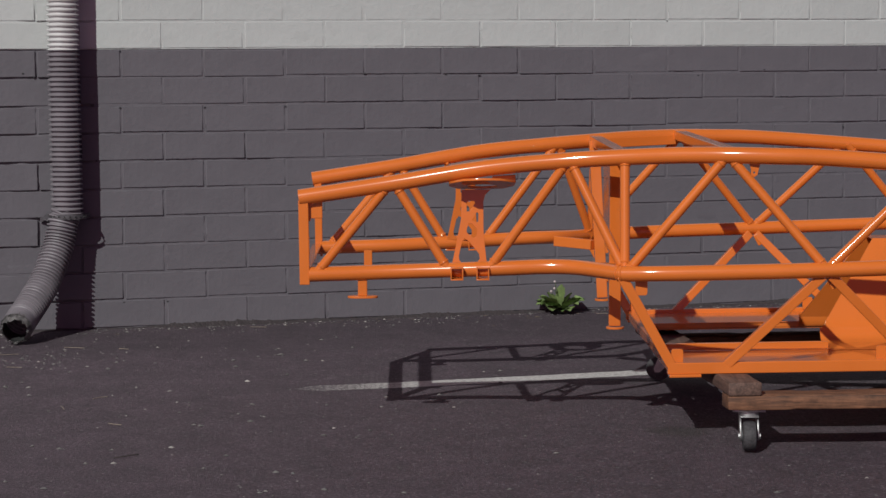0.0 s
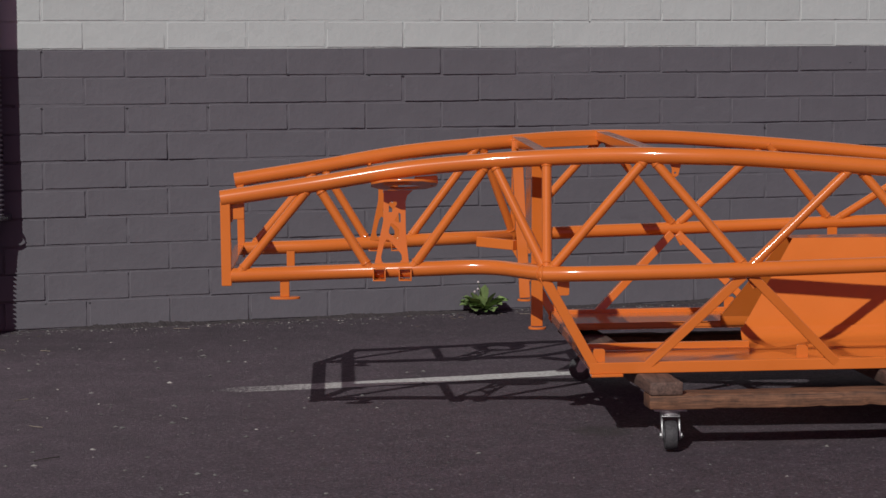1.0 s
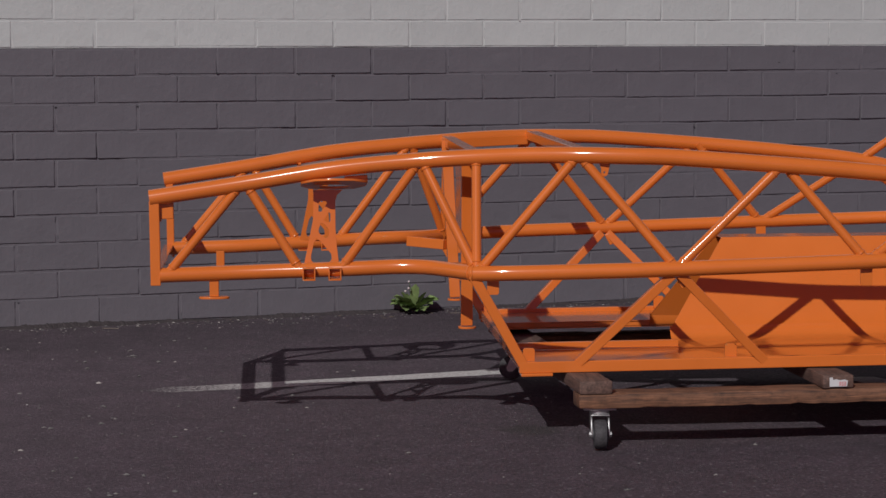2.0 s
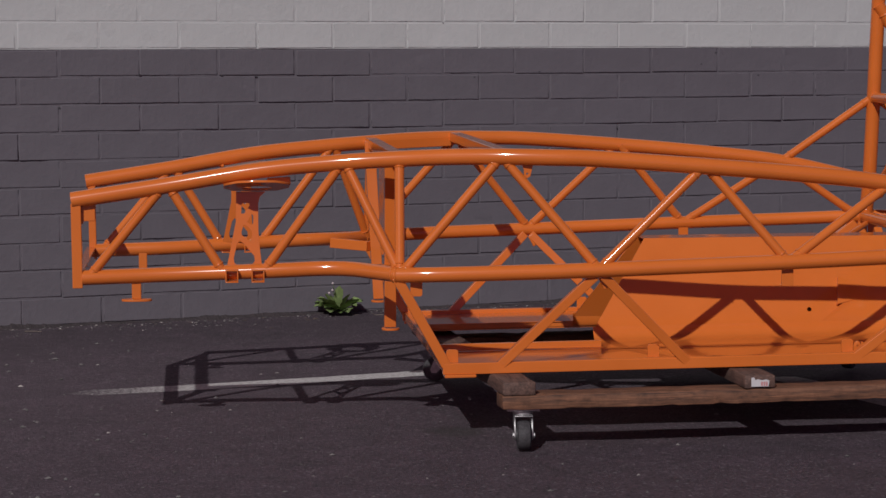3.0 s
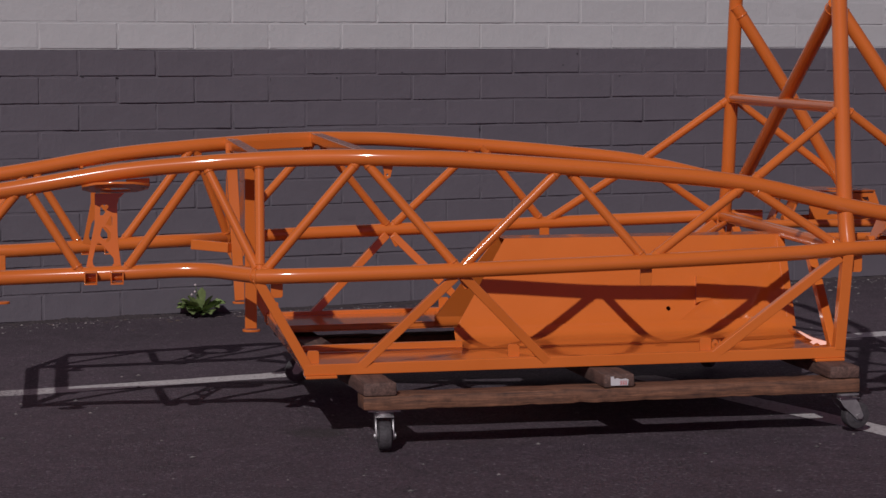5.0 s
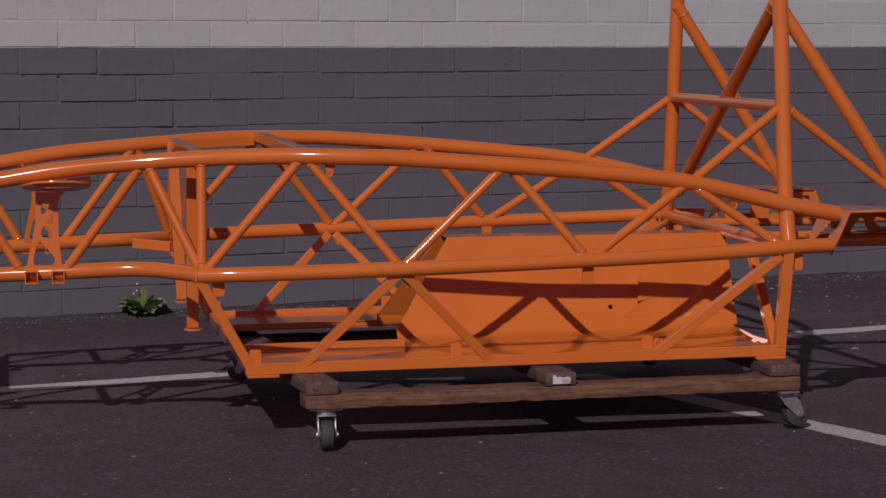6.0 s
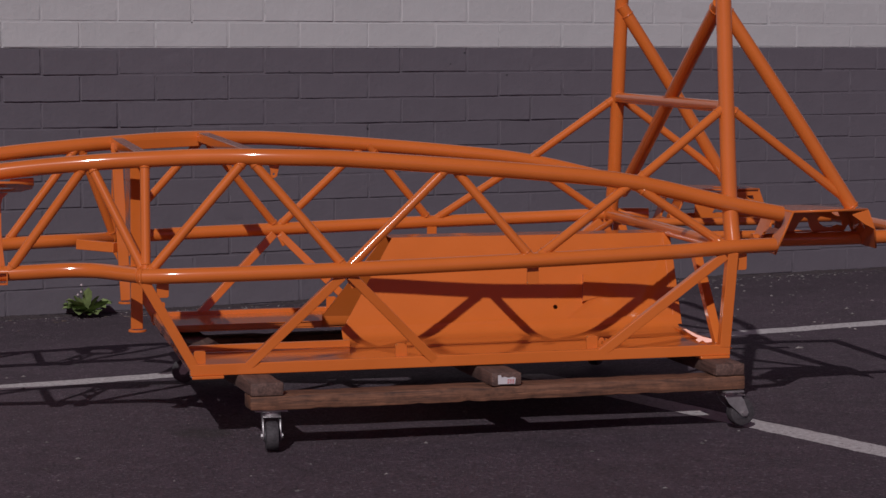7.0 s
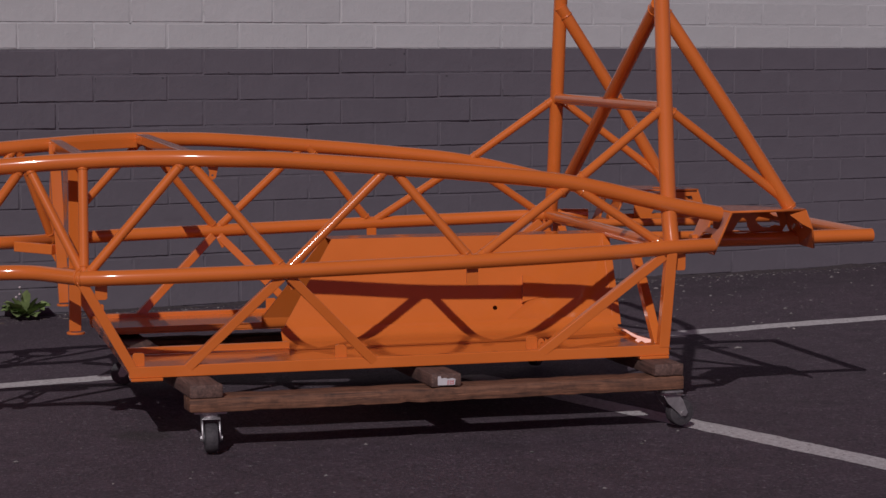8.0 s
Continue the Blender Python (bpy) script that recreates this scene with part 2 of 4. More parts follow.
def part(name, bm, mat, parent, label="", smooth=True):
    """Links a bmesh (or mesh) in world coordinates as one mesh object under a thing or a part."""
    if isinstance(bm, bmesh.types.BMesh):
        me = bpy.data.meshes.new(name)
        bmesh.ops.recalc_face_normals(bm, faces=bm.faces[:])
        bm.to_mesh(me)
        bm.free()
    else:
        me = bm
        me.name = name
    me.materials.clear()
    me.materials.append(mat)
    if smooth:
        me.polygons.foreach_set("use_smooth", [True] * len(me.polygons))
        me.set_sharp_from_angle(angle=radians(38))
    ob = new(name, me)
    if parent is not None:
        ob.parent = parent
        ob.matrix_parent_inverse = Matrix.Translation(-parent.location)
    return tagged(ob, label)


def smooth_path(pts, step=0.02):
    """A Catmull-Rom curve through the points."""
    p = [Vector(q) for q in pts]
    if len(p) == 2:
        return p
    out = []
    for i in range(len(p) - 1):
        a = p[i - 1] if i else 2 * p[0] - p[1]
        b, c = p[i], p[i + 1]
        d = p[i + 2] if i + 2 < len(p) else 2 * p[-1] - p[-2]
        n = max(2, int((c - b).length / step))
        for k in range(n):
            t = k / n
            out.append(0.5 * (2 * b + (c - a) * t + (2 * a - 5 * b + 4 * c - d) * t * t + (3 * b - a - 3 * c + d) * t ** 3))
    out.append(p[-1])
    return out


def sweep(bm, path, radii, sides=18, cap=True):
    """A round tube along a path; radii is one number or one for each point."""
    rings = []
    up = None
    for i, q in enumerate(path):
        d = (path[min(i + 1, len(path) - 1)] - path[max(i - 1, 0)]).normalized()
        if up is None:
            up = d.orthogonal().normalized()
        else:
            up = (up - d * up.dot(d)).normalized()
        side = d.cross(up)
        r = radii if isinstance(radii, (int, float)) else radii[i]
        rings.append([bm.verts.new(q + (up * math.cos(a) + side * math.sin(a)) * r)
                      for a in (2 * math.pi * k / sides for k in range(sides))])
    for a, b in zip(rings, rings[1:]):
        for k in range(sides):
            bm.faces.new((a[k], a[(k + 1) % sides], b[(k + 1) % sides], b[k]))
    if cap:
        bm.faces.new(rings[0][::-1])
        bm.faces.new(rings[-1])
    return rings


def bead(bm, at, axis, r, size=0.0017, sides=22):
    """A weld bead: an uneven ring round a tube."""
    axis = axis.normalized()
    u = axis.orthogonal().normalized()
    v = axis.cross(u)
    rings = []
    for k in range(sides):
        a = 2 * math.pi * k / sides
        out = u * math.cos(a) + v * math.sin(a)
        s = size * (0.8 + 0.45 * random.random())
        c = at + out * (r + 0.0005)
        rings.append([bm.verts.new(c + out * s * math.cos(b) + axis * s * 1.3 * math.sin(b))
                      for b in (2 * math.pi * j / 6 for j in range(6))])
    for k in range(sides):
        a, b = rings[k], rings[(k + 1) % sides]
        for j in range(6):
            bm.faces.new((a[j], a[(j + 1) % 6], b[(j + 1) % 6], b[j]))


def tube(name, pts, r, parent, label="", weld=(None, None), sides=18, step=0.02):
    """A round steel tube; weld gives how far from each end the bead lies."""
    bm = bmesh.new()
    path = smooth_path(pts, step)
    sweep(bm, path, r, sides)
    if weld[0] is not None:
        d = path[1] - path[0]
        bead(bm, path[0] + d.normalized() * weld[0], d, r)
    if weld[1] is not None:
        d = path[-2] - path[-1]
        bead(bm, path[-1] + d.normalized() * weld[1], d, r)
    return part(name, bm, ORANGE, parent, label)


def box(bm, lo, hi, m=None, bevel=0.0):
    lo, hi = Vector(lo), Vector(hi)
    r = bmesh.ops.create_cube(bm, size=1.0)
    mt = Matrix.Translation((lo + hi) / 2) @ Matrix.Diagonal((*(hi - lo), 1))
    bmesh.ops.transform(bm, matrix=(m or Matrix()) @ mt, verts=r["verts"])
    if bevel:
        es = list({e for v in r["verts"] for e in v.link_edges})
        bmesh.ops.bevel(bm, geom=es, offset=bevel, segments=2, affect="EDGES", profile=0.5)


def bar_matrix(a, b, face):
    """x along a to b, y as near as may be to face."""
    a, b = Vector(a), Vector(b)
    x = (b - a).normalized()
    z = x.cross(Vector(face)).normalized()
    y = z.cross(x)
    m = Matrix((x, y, z)).transposed().to_4x4()
    m.translation = a
    return m, (b - a).length


def bar(name, a, b, w, d, parent, face=(0, 1, 0), label="", mat=None, bevel=0.0022):
    """A rectangular bar from a to b, w wide, d deep along face."""
    m, n = bar_matrix(a, b, face)
    bm = bmesh.new()
    box(bm, (0, -d / 2, -w / 2), (n, d / 2, w / 2), m, bevel)
    return part(name, bm, mat or ORANGE, parent, label, smooth=False)


def plate(name, outline, holes, thick, m, parent, mat=None, label="", bevel=0.0006):
    """A flat plate with holes cut through it, drawn in the x-y plane of m."""
    cu = bpy.data.curves.new("outline", "CURVE")
    cu.dimensions = "2D"
    cu.fill_mode = "BOTH"
    cu.extrude = thick / 2
    cu.bevel_depth = bevel
    cu.bevel_resolution = 1
    for loop in (outline, *holes):
        sp = cu.splines.new("POLY")
        sp.points.add(len(loop) - 1)
        for pt, (x, y) in zip(sp.points, loop):
            pt.co = (x, y, 0, 1)
        sp.use_cyclic_u = True
    tmp = new("outline", cu)
    me = bpy.data.meshes.new_from_object(tmp.evaluated_get(bpy.context.evaluated_depsgraph_get()))
    bpy.data.objects.remove(tmp)
    bpy.data.curves.remove(cu)
    me.transform(m)
    return part(name, me, mat or ORANGE, parent, label, smooth=False)


def ring_loop(x, y, r, n=20, ry=None):
    return [(x + r * math.cos(2 * math.pi * k / n), y + (ry or r) * math.sin(2 * math.pi * k / n)) for k in range(n)]


def axes_at(at, x, y):
    x, y = Vector(x).normalized(), Vector(y)
    z = x.cross(y).normalized()
    y = z.cross(x)
    m = Matrix((x, y, z)).transposed().to_4x4()
    m.translation = Vector(at)
    return m


# ---------------------------------------------------------------- wall and ground
SLOPE = 0.2858
TH = math.atan(SLOPE)
WALL = Matrix.Translation((0, 8.746, 0)) @ Matrix.Rotation(TH, 4, "Z")   # x along the wall, -y towards the parking lot
PAINT_Z = 1.016
BL, BH = 0.3048, 0.1016
JOINT0 = -0.797

wall = new("wall_north", bpy.data.meshes.new("wall_north"))
bm = bmesh.new()
box(bm, (-30, 0.0120, -0.3), (40, 0.22, PAINT_Z - 0.001), WALL)
bm.to_mesh(wall.data)
bm.free()
wall.data.materials.append(GREY_WALL)
tagged(wall, "masonry wall painted dark grey below and off-white above", "wall", kind="structure")
bm = bmesh.new()
box(bm, (-30, 0.0121, PAINT_Z - 0.001), (40, 0.22, 3.6), WALL)
part("upper_wall", bm, WHITE_WALL, wall, "off-white painted upper masonry", smooth=False)

ground = new("ground", bpy.data.meshes.new("ground"))
bm = bmesh.new()
xs = [-600, -60, -8] + [-3 + 0.05 * i for i in range(161)] + [12, 60, 600]
ys = [-600, -60, -2] + [4 + 0.05 * i for i in range(131)] + [16, 60, 600]
grid = []
for y in ys:
    row = []
    for x in xs:
        near = -3 <= x <= 5.01 and 4 <= y <= 10.51
        z = 0.0
        if near:
            z = 0.004 * noise.noise((x * 1.1, y * 1.1, 0.3)) + 0.0022 * noise.noise((x * 4.7, y * 4.7, 1.7)) - 0.003
        row.append(bm.verts.new((x, y, z)))
    grid.append(row)
for a, b in zip(grid, grid[1:]):
    for k in range(len(xs) - 1):
        bm.faces.new((a[k], a[k + 1], b[k + 1], b[k]))
bm.to_mesh(ground.data)
bm.free()
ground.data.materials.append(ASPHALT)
tagged(ground, "worn dark asphalt of a parking lot with pale grit", "ground", kind="structure")


def painted_line(name, a, b, width, label, taper=1e3):
    """A thin worn stripe of paint with ragged edges, lying on the asphalt."""
    a, b = Vector((*a, 0)), Vector((*b, 0))
    d = (b - a).normalized()
    s = Vector((-d.y, d.x, 0))
    n = int((b - a).length / 0.02)
    bm = bmesh.new()
    rows = []
    for i in range(n + 1):
        q = a + (b - a) * i / n
        row = []
        for j in range(6):
            off = (j / 5 - 0.5) * width * min(1.0, 0.12 + taper * i / n)
            if j in (0, 5):
                off += 0.006 * noise.noise((i * 0.45, j * 3.1, a.x)) + 0.003 * (random.random() - 0.5)
            p = q + s * off
            z = 0.004 * noise.noise((p.x * 1.1, p.y * 1.1, 0.3)) + 0.0022 * noise.noise((p.x * 4.7, p.y * 4.7, 1.7)) - 0.003
            row.append(bm.verts.new((p.x, p.y, z + 0.0006)))
        rows.append(row)
    for r0, r1 in zip(rows, rows[1:]):
        for j in range(5):
            bm.faces.new((r0[j], r0[j + 1], r1[j + 1], r1[j]))
    me = bpy.data.meshes.new(name)
    bm.to_mesh(me)
    bm.free()
    me.materials.append(LINE)
    return tagged(new(name, me), label, "parking line", kind="structure")


painted_line("parking_line", (-0.36, 6.898), (5.6, 8.69), 0.11, "worn white parking line painted on asphalt", 70.0)
painted_line("parking_line", (1.83, 7.02), (3.10, 3.55), 0.105, "worn white bay divider line painted on asphalt")

# ---------------------------------------------------------------- chassis
YC = 6.678
NEARER = 0.984          # the plan below is drawn a little too far from the eye
PIVOT = Vector((0.03, 0.0, 1.05))
chassis = thing("car_chassis", (1.2, YC * NEARER, 0.172), "bright orange powder-coated tubular car chassis on a wooden dolly", "car chassis")


def pt(x, h, z, side=-1):
    """A point of the chassis plan: along the car, half-width, height."""
    return PIVOT + (Vector((x, YC + side * h, z)) - PIVOT) * NEARER


def floor_z(x):
    """The floor trays rise slightly towards the tail."""
    return 0.1930 + 0.0107 * (x - 0.67)


def rounded(x0, y0, x1, y1, r, n=4):
    """A rectangle with round corners."""
    out = []
    for cx, cy, a0 in ((x1 - r, y1 - r, 0), (x0 + r, y1 - r, 90), (x0 + r, y0 + r, 180), (x1 - r, y0 + r, 270)):
        out += [(cx + r * math.cos(radians(a0 + 90 * k / n)), cy + r * math.sin(radians(a0 + 90 * k / n))) for k in range(n + 1)]
    return out


def tab(name, at, width, height, parent=None, thick=0.005, r=0.006):
    """A small upright plate with rounded corners, standing on (or, of negative height, hanging from) a point."""
    lo, hi = min(0.0, height), max(0.0, height)
    return plate(name, rounded(-width / 2, lo, width / 2, hi, r), [], thick, axes_at(at, (1, 0, 0), (0, 0, 1)), parent or chassis)


def sheet(name, profile, x0, x1, label="", thick=0.003, n=30, cut=None):
    """Folded sheet metal: a profile of (y, height over the floor) drawn out along the car."""
    bm = bmesh.new()
    rows = []
    for y, dz in profile:
        a = x0 if cut is None else cut(dz)
        rows.append([bm.verts.new((a + (x1 - a) * i / n, y, floor_z(a + (x1 - a) * i / n) + dz)) for i in range(n + 1)])
    for r0, r1 in zip(rows, rows[1:]):
        for i in range(n):
            bm.faces.new((r0[i], r0[i + 1], r1[i + 1], r1[i]))
    bmesh.ops.recalc_face_normals(bm, faces=bm.faces[:])
    bmesh.ops.solidify(bm, geom=bm.faces[:], thickness=thick)
    return part(name, bm, ORANGE, chassis, label)


R_TOP, R_LOW, R_DIAG, R_POST = 0.0219, 0.0202, 0.0126, 0.0163

TOP_RAIL = [(-0.309, 0.415, 0.622), (-0.057, 0.425, 0.660), (0.195, 0.450, 0.701), (0.414, 0.476, 0.722), (0.563, 0.512, 0.732),
            (0.700, 0.560, 0.739), (0.833, 0.605, 0.741), (0.960, 0.630, 0.739), (1.085, 0.638, 0.735), (1.369, 0.645, 0.714), (1.64, 0.625, 0.690), (1.893, 0.60, 0.660),
            (2.18, 0.583, 0.595), (2.334, 0.565, 0.565)]
FRONT_LOW = [(-0.284, 0.410, 0.412), (-0.05, 0.408, 0.418), (0.23, 0.445, 0.429), (0.36, 0.455, 0.434), (0.44, 0.482, 0.434),
             (0.505, 0.545, 0.431), (0.560, 0.606, 0.429)]
LOW_RAIL = [(0.545, 0.608, 0.429), (0.65, 0.637, 0.432), (0.842, 0.660, 0.437), (1.083, 0.672, 0.443), (1.604, 0.675, 0.459), (1.954, 0.65, 0.470),
            (2.173, 0.62, 0.479), (2.304, 0.588, 0.480)]
TAIL = [(2.31, 0.394, 0.476), (2.45, 0.392, 0.477), (2.60, 0.390, 0.478), (2.72, 0.388, 0.480), (2.878, 0.38, 0.481)]
DIAGS = [((-0.266, 0.412, 0.413), (-0.062, 0.425, 0.660)), ((-0.051, 0.425, 0.661), (0.094, 0.430, 0.425)),
         ((0.204, 0.448, 0.428), (0.416, 0.476, 0.722)), ((0.423, 0.476, 0.722), (0.560, 0.586, 0.430)),
         ((0.560, 0.606, 0.430), (0.829, 0.603, 0.741)), ((0.830, 0.603, 0.741), (1.083, 0.672, 0.443)),
         ((1.081, 0.672, 0.443), (1.366, 0.644, 0.714)), ((1.375, 0.632, 0.713), (1.591, 0.675, 0.459)),
         ((1.593, 0.675, 0.459), (1.890, 0.600, 0.660)), ((1.885, 0.600, 0.660), (2.160, 0.622, 0.478))]

# shifts of the other side's joints, set to fit the camera's view
FAR_SHIFT = [(0.006, 0.010), (0.010, 0.006), (0.016, 0.028), (0.028, 0), (0, 0.012), (0.016, 0.006), (0, 0), (0, 0), (0, 0), (0, 0)]
HOOP_X = 2.180

for side in (-1, 1):
    def q(x, h, z):
        return pt(x, h, z, side)

    tube("top_rail", [q(*p) for p in TOP_RAIL], R_TOP, chassis, "long curved upper side tube", sides=24)
    tube("lower_rail", [q(*p) for p in LOW_RAIL], R_LOW, chassis, "lower side tube beside the cockpit", weld=(0.004, None), sides=24)
    tube("front_lower_rail", [q(*p) for p in FRONT_LOW], R_LOW, chassis, "lower nose tube bent outwards at its rear", weld=(None, 0.02), sides=24)
    tube("tail_tube", [q(*p) for p in TAIL], R_LOW * 0.98, chassis, "tail tube running on through the suspension tower", sides=24)
    tube("inner_rail", [q(2.19, 0.245, 0.480), q(2.64, 0.245, 0.478)], 0.0125, chassis, "slim inner tail tube")
    for (a, b), (da, db) in zip(DIAGS, FAR_SHIFT if side > 0 else [(0, 0)] * len(DIAGS)):
        a, b = (a[0] + da, *a[1:]), (b[0] + db, *b[1:])
        a, b = q(*a), q(*b)
        rise = abs((b - a).normalized().z)
        lo, hi = R_LOW / rise, R_TOP / rise
        tube("truss_tube", [a, b], R_DIAG, chassis, weld=((lo, hi) if a.z < b.z else (hi, lo)))
    tube("post", [q(0.566, 0.512, 0.732), q(0.560, 0.586, 0.438)], 0.0130, chassis, weld=(R_TOP, R_LOW))
    if side < 0:
        bar("nose_upright", q(-0.2955, 0.412, 0.385), q(-0.2975, 0.415, 0.615), 0.027, 0.028, chassis, (0, 1, 0))
    else:
        bar("nose_upright", q(-0.2895, 0.412, 0.385), q(-0.2915, 0.415, 0.615), 0.022, 0.028, chassis, (0, 1, 0))
    if side < 0:
        bar("nose_gusset", q(-0.287, 0.408, 0.588), q(-0.2465, 0.408, 0.588), 0.046, 0.006, chassis, (0, 1, 0))
    # square sockets for the wishbones, open at the end
    for x in (0.117, 0.187):
        bm = bmesh.new()
        c = q(x, 0.444, 0.417)
        s, deep = 0.0172, 0.029
        for lo, hi in (((-s, -s), (s, -s + 0.0035)), ((-s, s - 0.0035), (s, s)),
                       ((-s, -s + 0.0035), (-s + 0.0035, s - 0.0035)), ((s - 0.0035, -s + 0.0035), (s, s - 0.0035))):
            box(bm, (c.x + lo[0], c.y - deep, c.z + lo[1]), (c.x + hi[0], c.y + deep, c.z + hi[1]), None, 0.001)
        part("wishbone_socket", bm, ORANGE, chassis, "short open square tube across the rail")
    # shock tower: cut-out plate and a ring
    m = axes_at(q(0.152, 0.412, 0.434), (1, 0, 0), (0, -side * 0.12, 1))
    plate("shock_tower", [(-0.047, 0.0), (-0.041, 0.026), (-0.030, 0.080), (-0.021, 0.123), (-0.0195, 0.184), (-0.0195, 0.203), (0.057, 0.203),
                          (0.043, 0.190), (0.038, 0.173), (0.038, 0.10), (0.041, 0.056), (0.047, 0.0)],
          [[(-0.0286, 0.0256), (-0.0196, 0.063), (-0.012, 0.074), (0.0, 0.065), (0.027, 0.0316), (0.0286, 0.018), (0.018, 0.0045), (-0.015, 0.003), (-0.027, 0.0136)],
           [(-0.0075, 0.095), (-0.0015, 0.1145), (0.0075, 0.113), (0.021, 0.098), (0.021, 0.081), (0.012, 0.072), (-0.006, 0.0875)],
           [(0.0075, 0.122), (0.021, 0.1446), (0.0256, 0.140), (0.0256, 0.119), (0.0196, 0.1145)],
           [(-0.006, 0.170), (0.0, 0.1747), (0.015, 0.173), (0.0166, 0.167), (0.0015, 0.1446), (-0.0075, 0.1446)]],
          0.004, m, chassis, label="plate with weight-saving cut-outs")
    m = axes_at(q(0.184, 0.425, 0.657), (1, 0, 0), (0, -side, -0.20))
    plate("shock_mount", [(-0.085, -0.03), (-0.085, 0.02), (-0.06, 0.07), (0.0, 0.088), (0.06, 0.07), (0.088, 0.02), (0.09, -0.045), (0.05, -0.085), (0.0, -0.092), (-0.05, -0.08)],
          [ring_loop(0.004, 0.024, 0.041, 24), ring_loop(-0.072, 0.0, 0.006, 10), ring_loop(0.075, 0.0, 0.006, 10)], 0.005, m, chassis, label="ring plate for the damper top")
    bar("mount_rim", q(0.215, 0.425, 0.668), q(0.278, 0.425, 0.672), 0.020, 0.004, chassis)
    if side > 0:
        tab("mount_tab", q(0.105, 0.44, 0.664), 0.008, 0.036, thick=0.03, r=0.003)
    # hanging foot under the nose
    bar("mounting_leg", q(-0.139, 0.40, 0.405), q(-0.139, 0.40, 0.352), 0.025, 0.022, chassis)
    m = axes_at(q(-0.139, 0.40, 0.349), (1, 0, 0), (0, 1, 0))
    plate("mounting_foot", ring_loop(0, 0, 0.040, 18, 0.018), [], 0.005, m, chassis)
    # bulkhead leg with a foot
    foot_x = 0.553 if side < 0 else 0.576
    bar("bulkhead_leg", q(0.553, 0.375, 0.738), q(foot_x, 0.345, 0.2600), 0.032, 0.030, chassis)
    m = axes_at(q(foot_x, 0.345, 0.2535), (1, 0, 0), (0, 1, 0))
    plate("leg_foot", ring_loop(0.002, 0, 0.024, 14, 0.022), [], 0.005, m, chassis)
    bar("bulkhead_tie", q(0.44, 0.445, 0.425), q(0.548, 0.362, 0.420), 0.030, 0.024, chassis, (0, 1, 0))
    # frame below the lower rail, tucked in towards the floor
    bar("front_leg", q(0.548, 0.608, 0.425), q(0.6825, 0.600, 0.184), 0.026, 0.025, chassis)
    bar("lower_brace", q(0.8275, 0.600, 0.184), q(1.073, 0.662, 0.428), 0.0245, 0.025, chassis)
    bar("lower_brace", q(1.092, 0.662, 0.428), q(1.335, 0.600, 0.184), 0.0245, 0.025, chassis)
    bar("lower_brace", q(1.797, 0.600, 0.189), q(2.150, 0.622, 0.458), 0.026, 0.025, chassis)
    bar("rear_upright", q(2.172, 0.620, 0.465), q(2.158, 0.600, 0.199), 0.030, 0.028, chassis)
    bar("rear_brace", q(2.150, 0.36, 0.455), q(2.152, 0.575, 0.200), 0.026, 0.025, chassis, (1, 0, 0))
    bar("sill", q(0.672, 0.600, 0.176), q(2.173, 0.600, 0.192), 0.030, 0.026, chassis, (0, 1, 0), "square-section sill along the floor")
    for a, b in ((0.676, 0.761), (2.085, 2.170)):
        bar("skid_plate", q(a, 0.598, 0.157 + 0.0107 * (a - 0.676)), q(b, 0.598, 0.157 + 0.0107 * (b - 0.676)), 0.008, 0.046, chassis, (0, 1, 0))
    # floor tray with a folded lip beside the tunnel
    yo = q(0, 0.590, 0).y
    yi = 6.290 if side < 0 else 6.765
    w = 1 if side < 0 else -1
    sheet("floor_tray", [(yo, 0.0), ((yo + yi) / 2, 0.0), (yi, 0.0)], 0.690, 2.150, "flat sheet-metal floor tray", n=40)
    sheet("tray_lip", [(yi - w * 0.004, 0.001), (yi, 0.003), (yi + w * 0.0005, 0.017), (yi + w * 0.007, 0.0182)],
          0.690, 1.138, "folded lip along the floor tray", thick=0.002)
    # small tabs on the sill and under the rails
    for x in (0.700, 1.246, 1.782):
        p = q(x, 0.583, 0.186 + 0.0107 * (x - 0.7))
        tab("sill_tab", (p.x, p.y, p.z), 0.030, 0.038)
    for x, h, z in ((0.602, 0.605, 0.428), (1.592, 0.665, 0.450), (2.204, 0.605, 0.47)):
        tab("hanging_tab", q(x, h, z), 0.030, -0.055)
    # flat strip under the top rail beside the cowl
    if side > 0:
        bar("cowl_strip", q(0.575, 0.492, 0.724), q(0.826, 0.580, 0.731), 0.030, 0.004, chassis)
    m = axes_at(q(0.897, 0.612, 0.724), (1, 0, 0), (0, 0, 1))
    plate("round_tab", [(-0.014, 0.0), (-0.008, -0.018), (-0.008, -0.034), (0.000, -0.039), (0.008, -0.034), (0.016, 0.0)], [ring_loop(0.0, -0.028, 0.0035, 8)], 0.004, m, chassis)
    bar("tilted_tab", q(1.090, 0.650, 0.425), q(1.108, 0.650, 0.392), 0.018, 0.004, chassis)
    # hoop stays and braces
    if side < 0:
        stay = [Vector((2.142, 6.095, 1.152)), Vector((2.3486, 6.078, 0.850)), Vector((2.528, 6.070, 0.582))]
    else:
        stay = [q(2.176, 0.487, 1.158), q(2.368, 0.494, 0.868), q(2.545, 0.500, 0.583)]
    tube("hoop_stay", stay, 0.0196, chassis, "stout rear stay of the roll hoop", weld=(0.034, 0.006), sides=24)
    tube("thin_stay", [q(2.184, 0.534, 0.866), q(2.538, 0.507, 0.6085) if side < 0 else q(2.527, 0.500, 0.609)], R_DIAG, chassis, weld=(0.025, None))
    tube("front_stay", [q(2.172, 0.536, 0.862), q(1.900, 0.598, 0.662)], R_DIAG, chassis, weld=(0.028, 0.03))
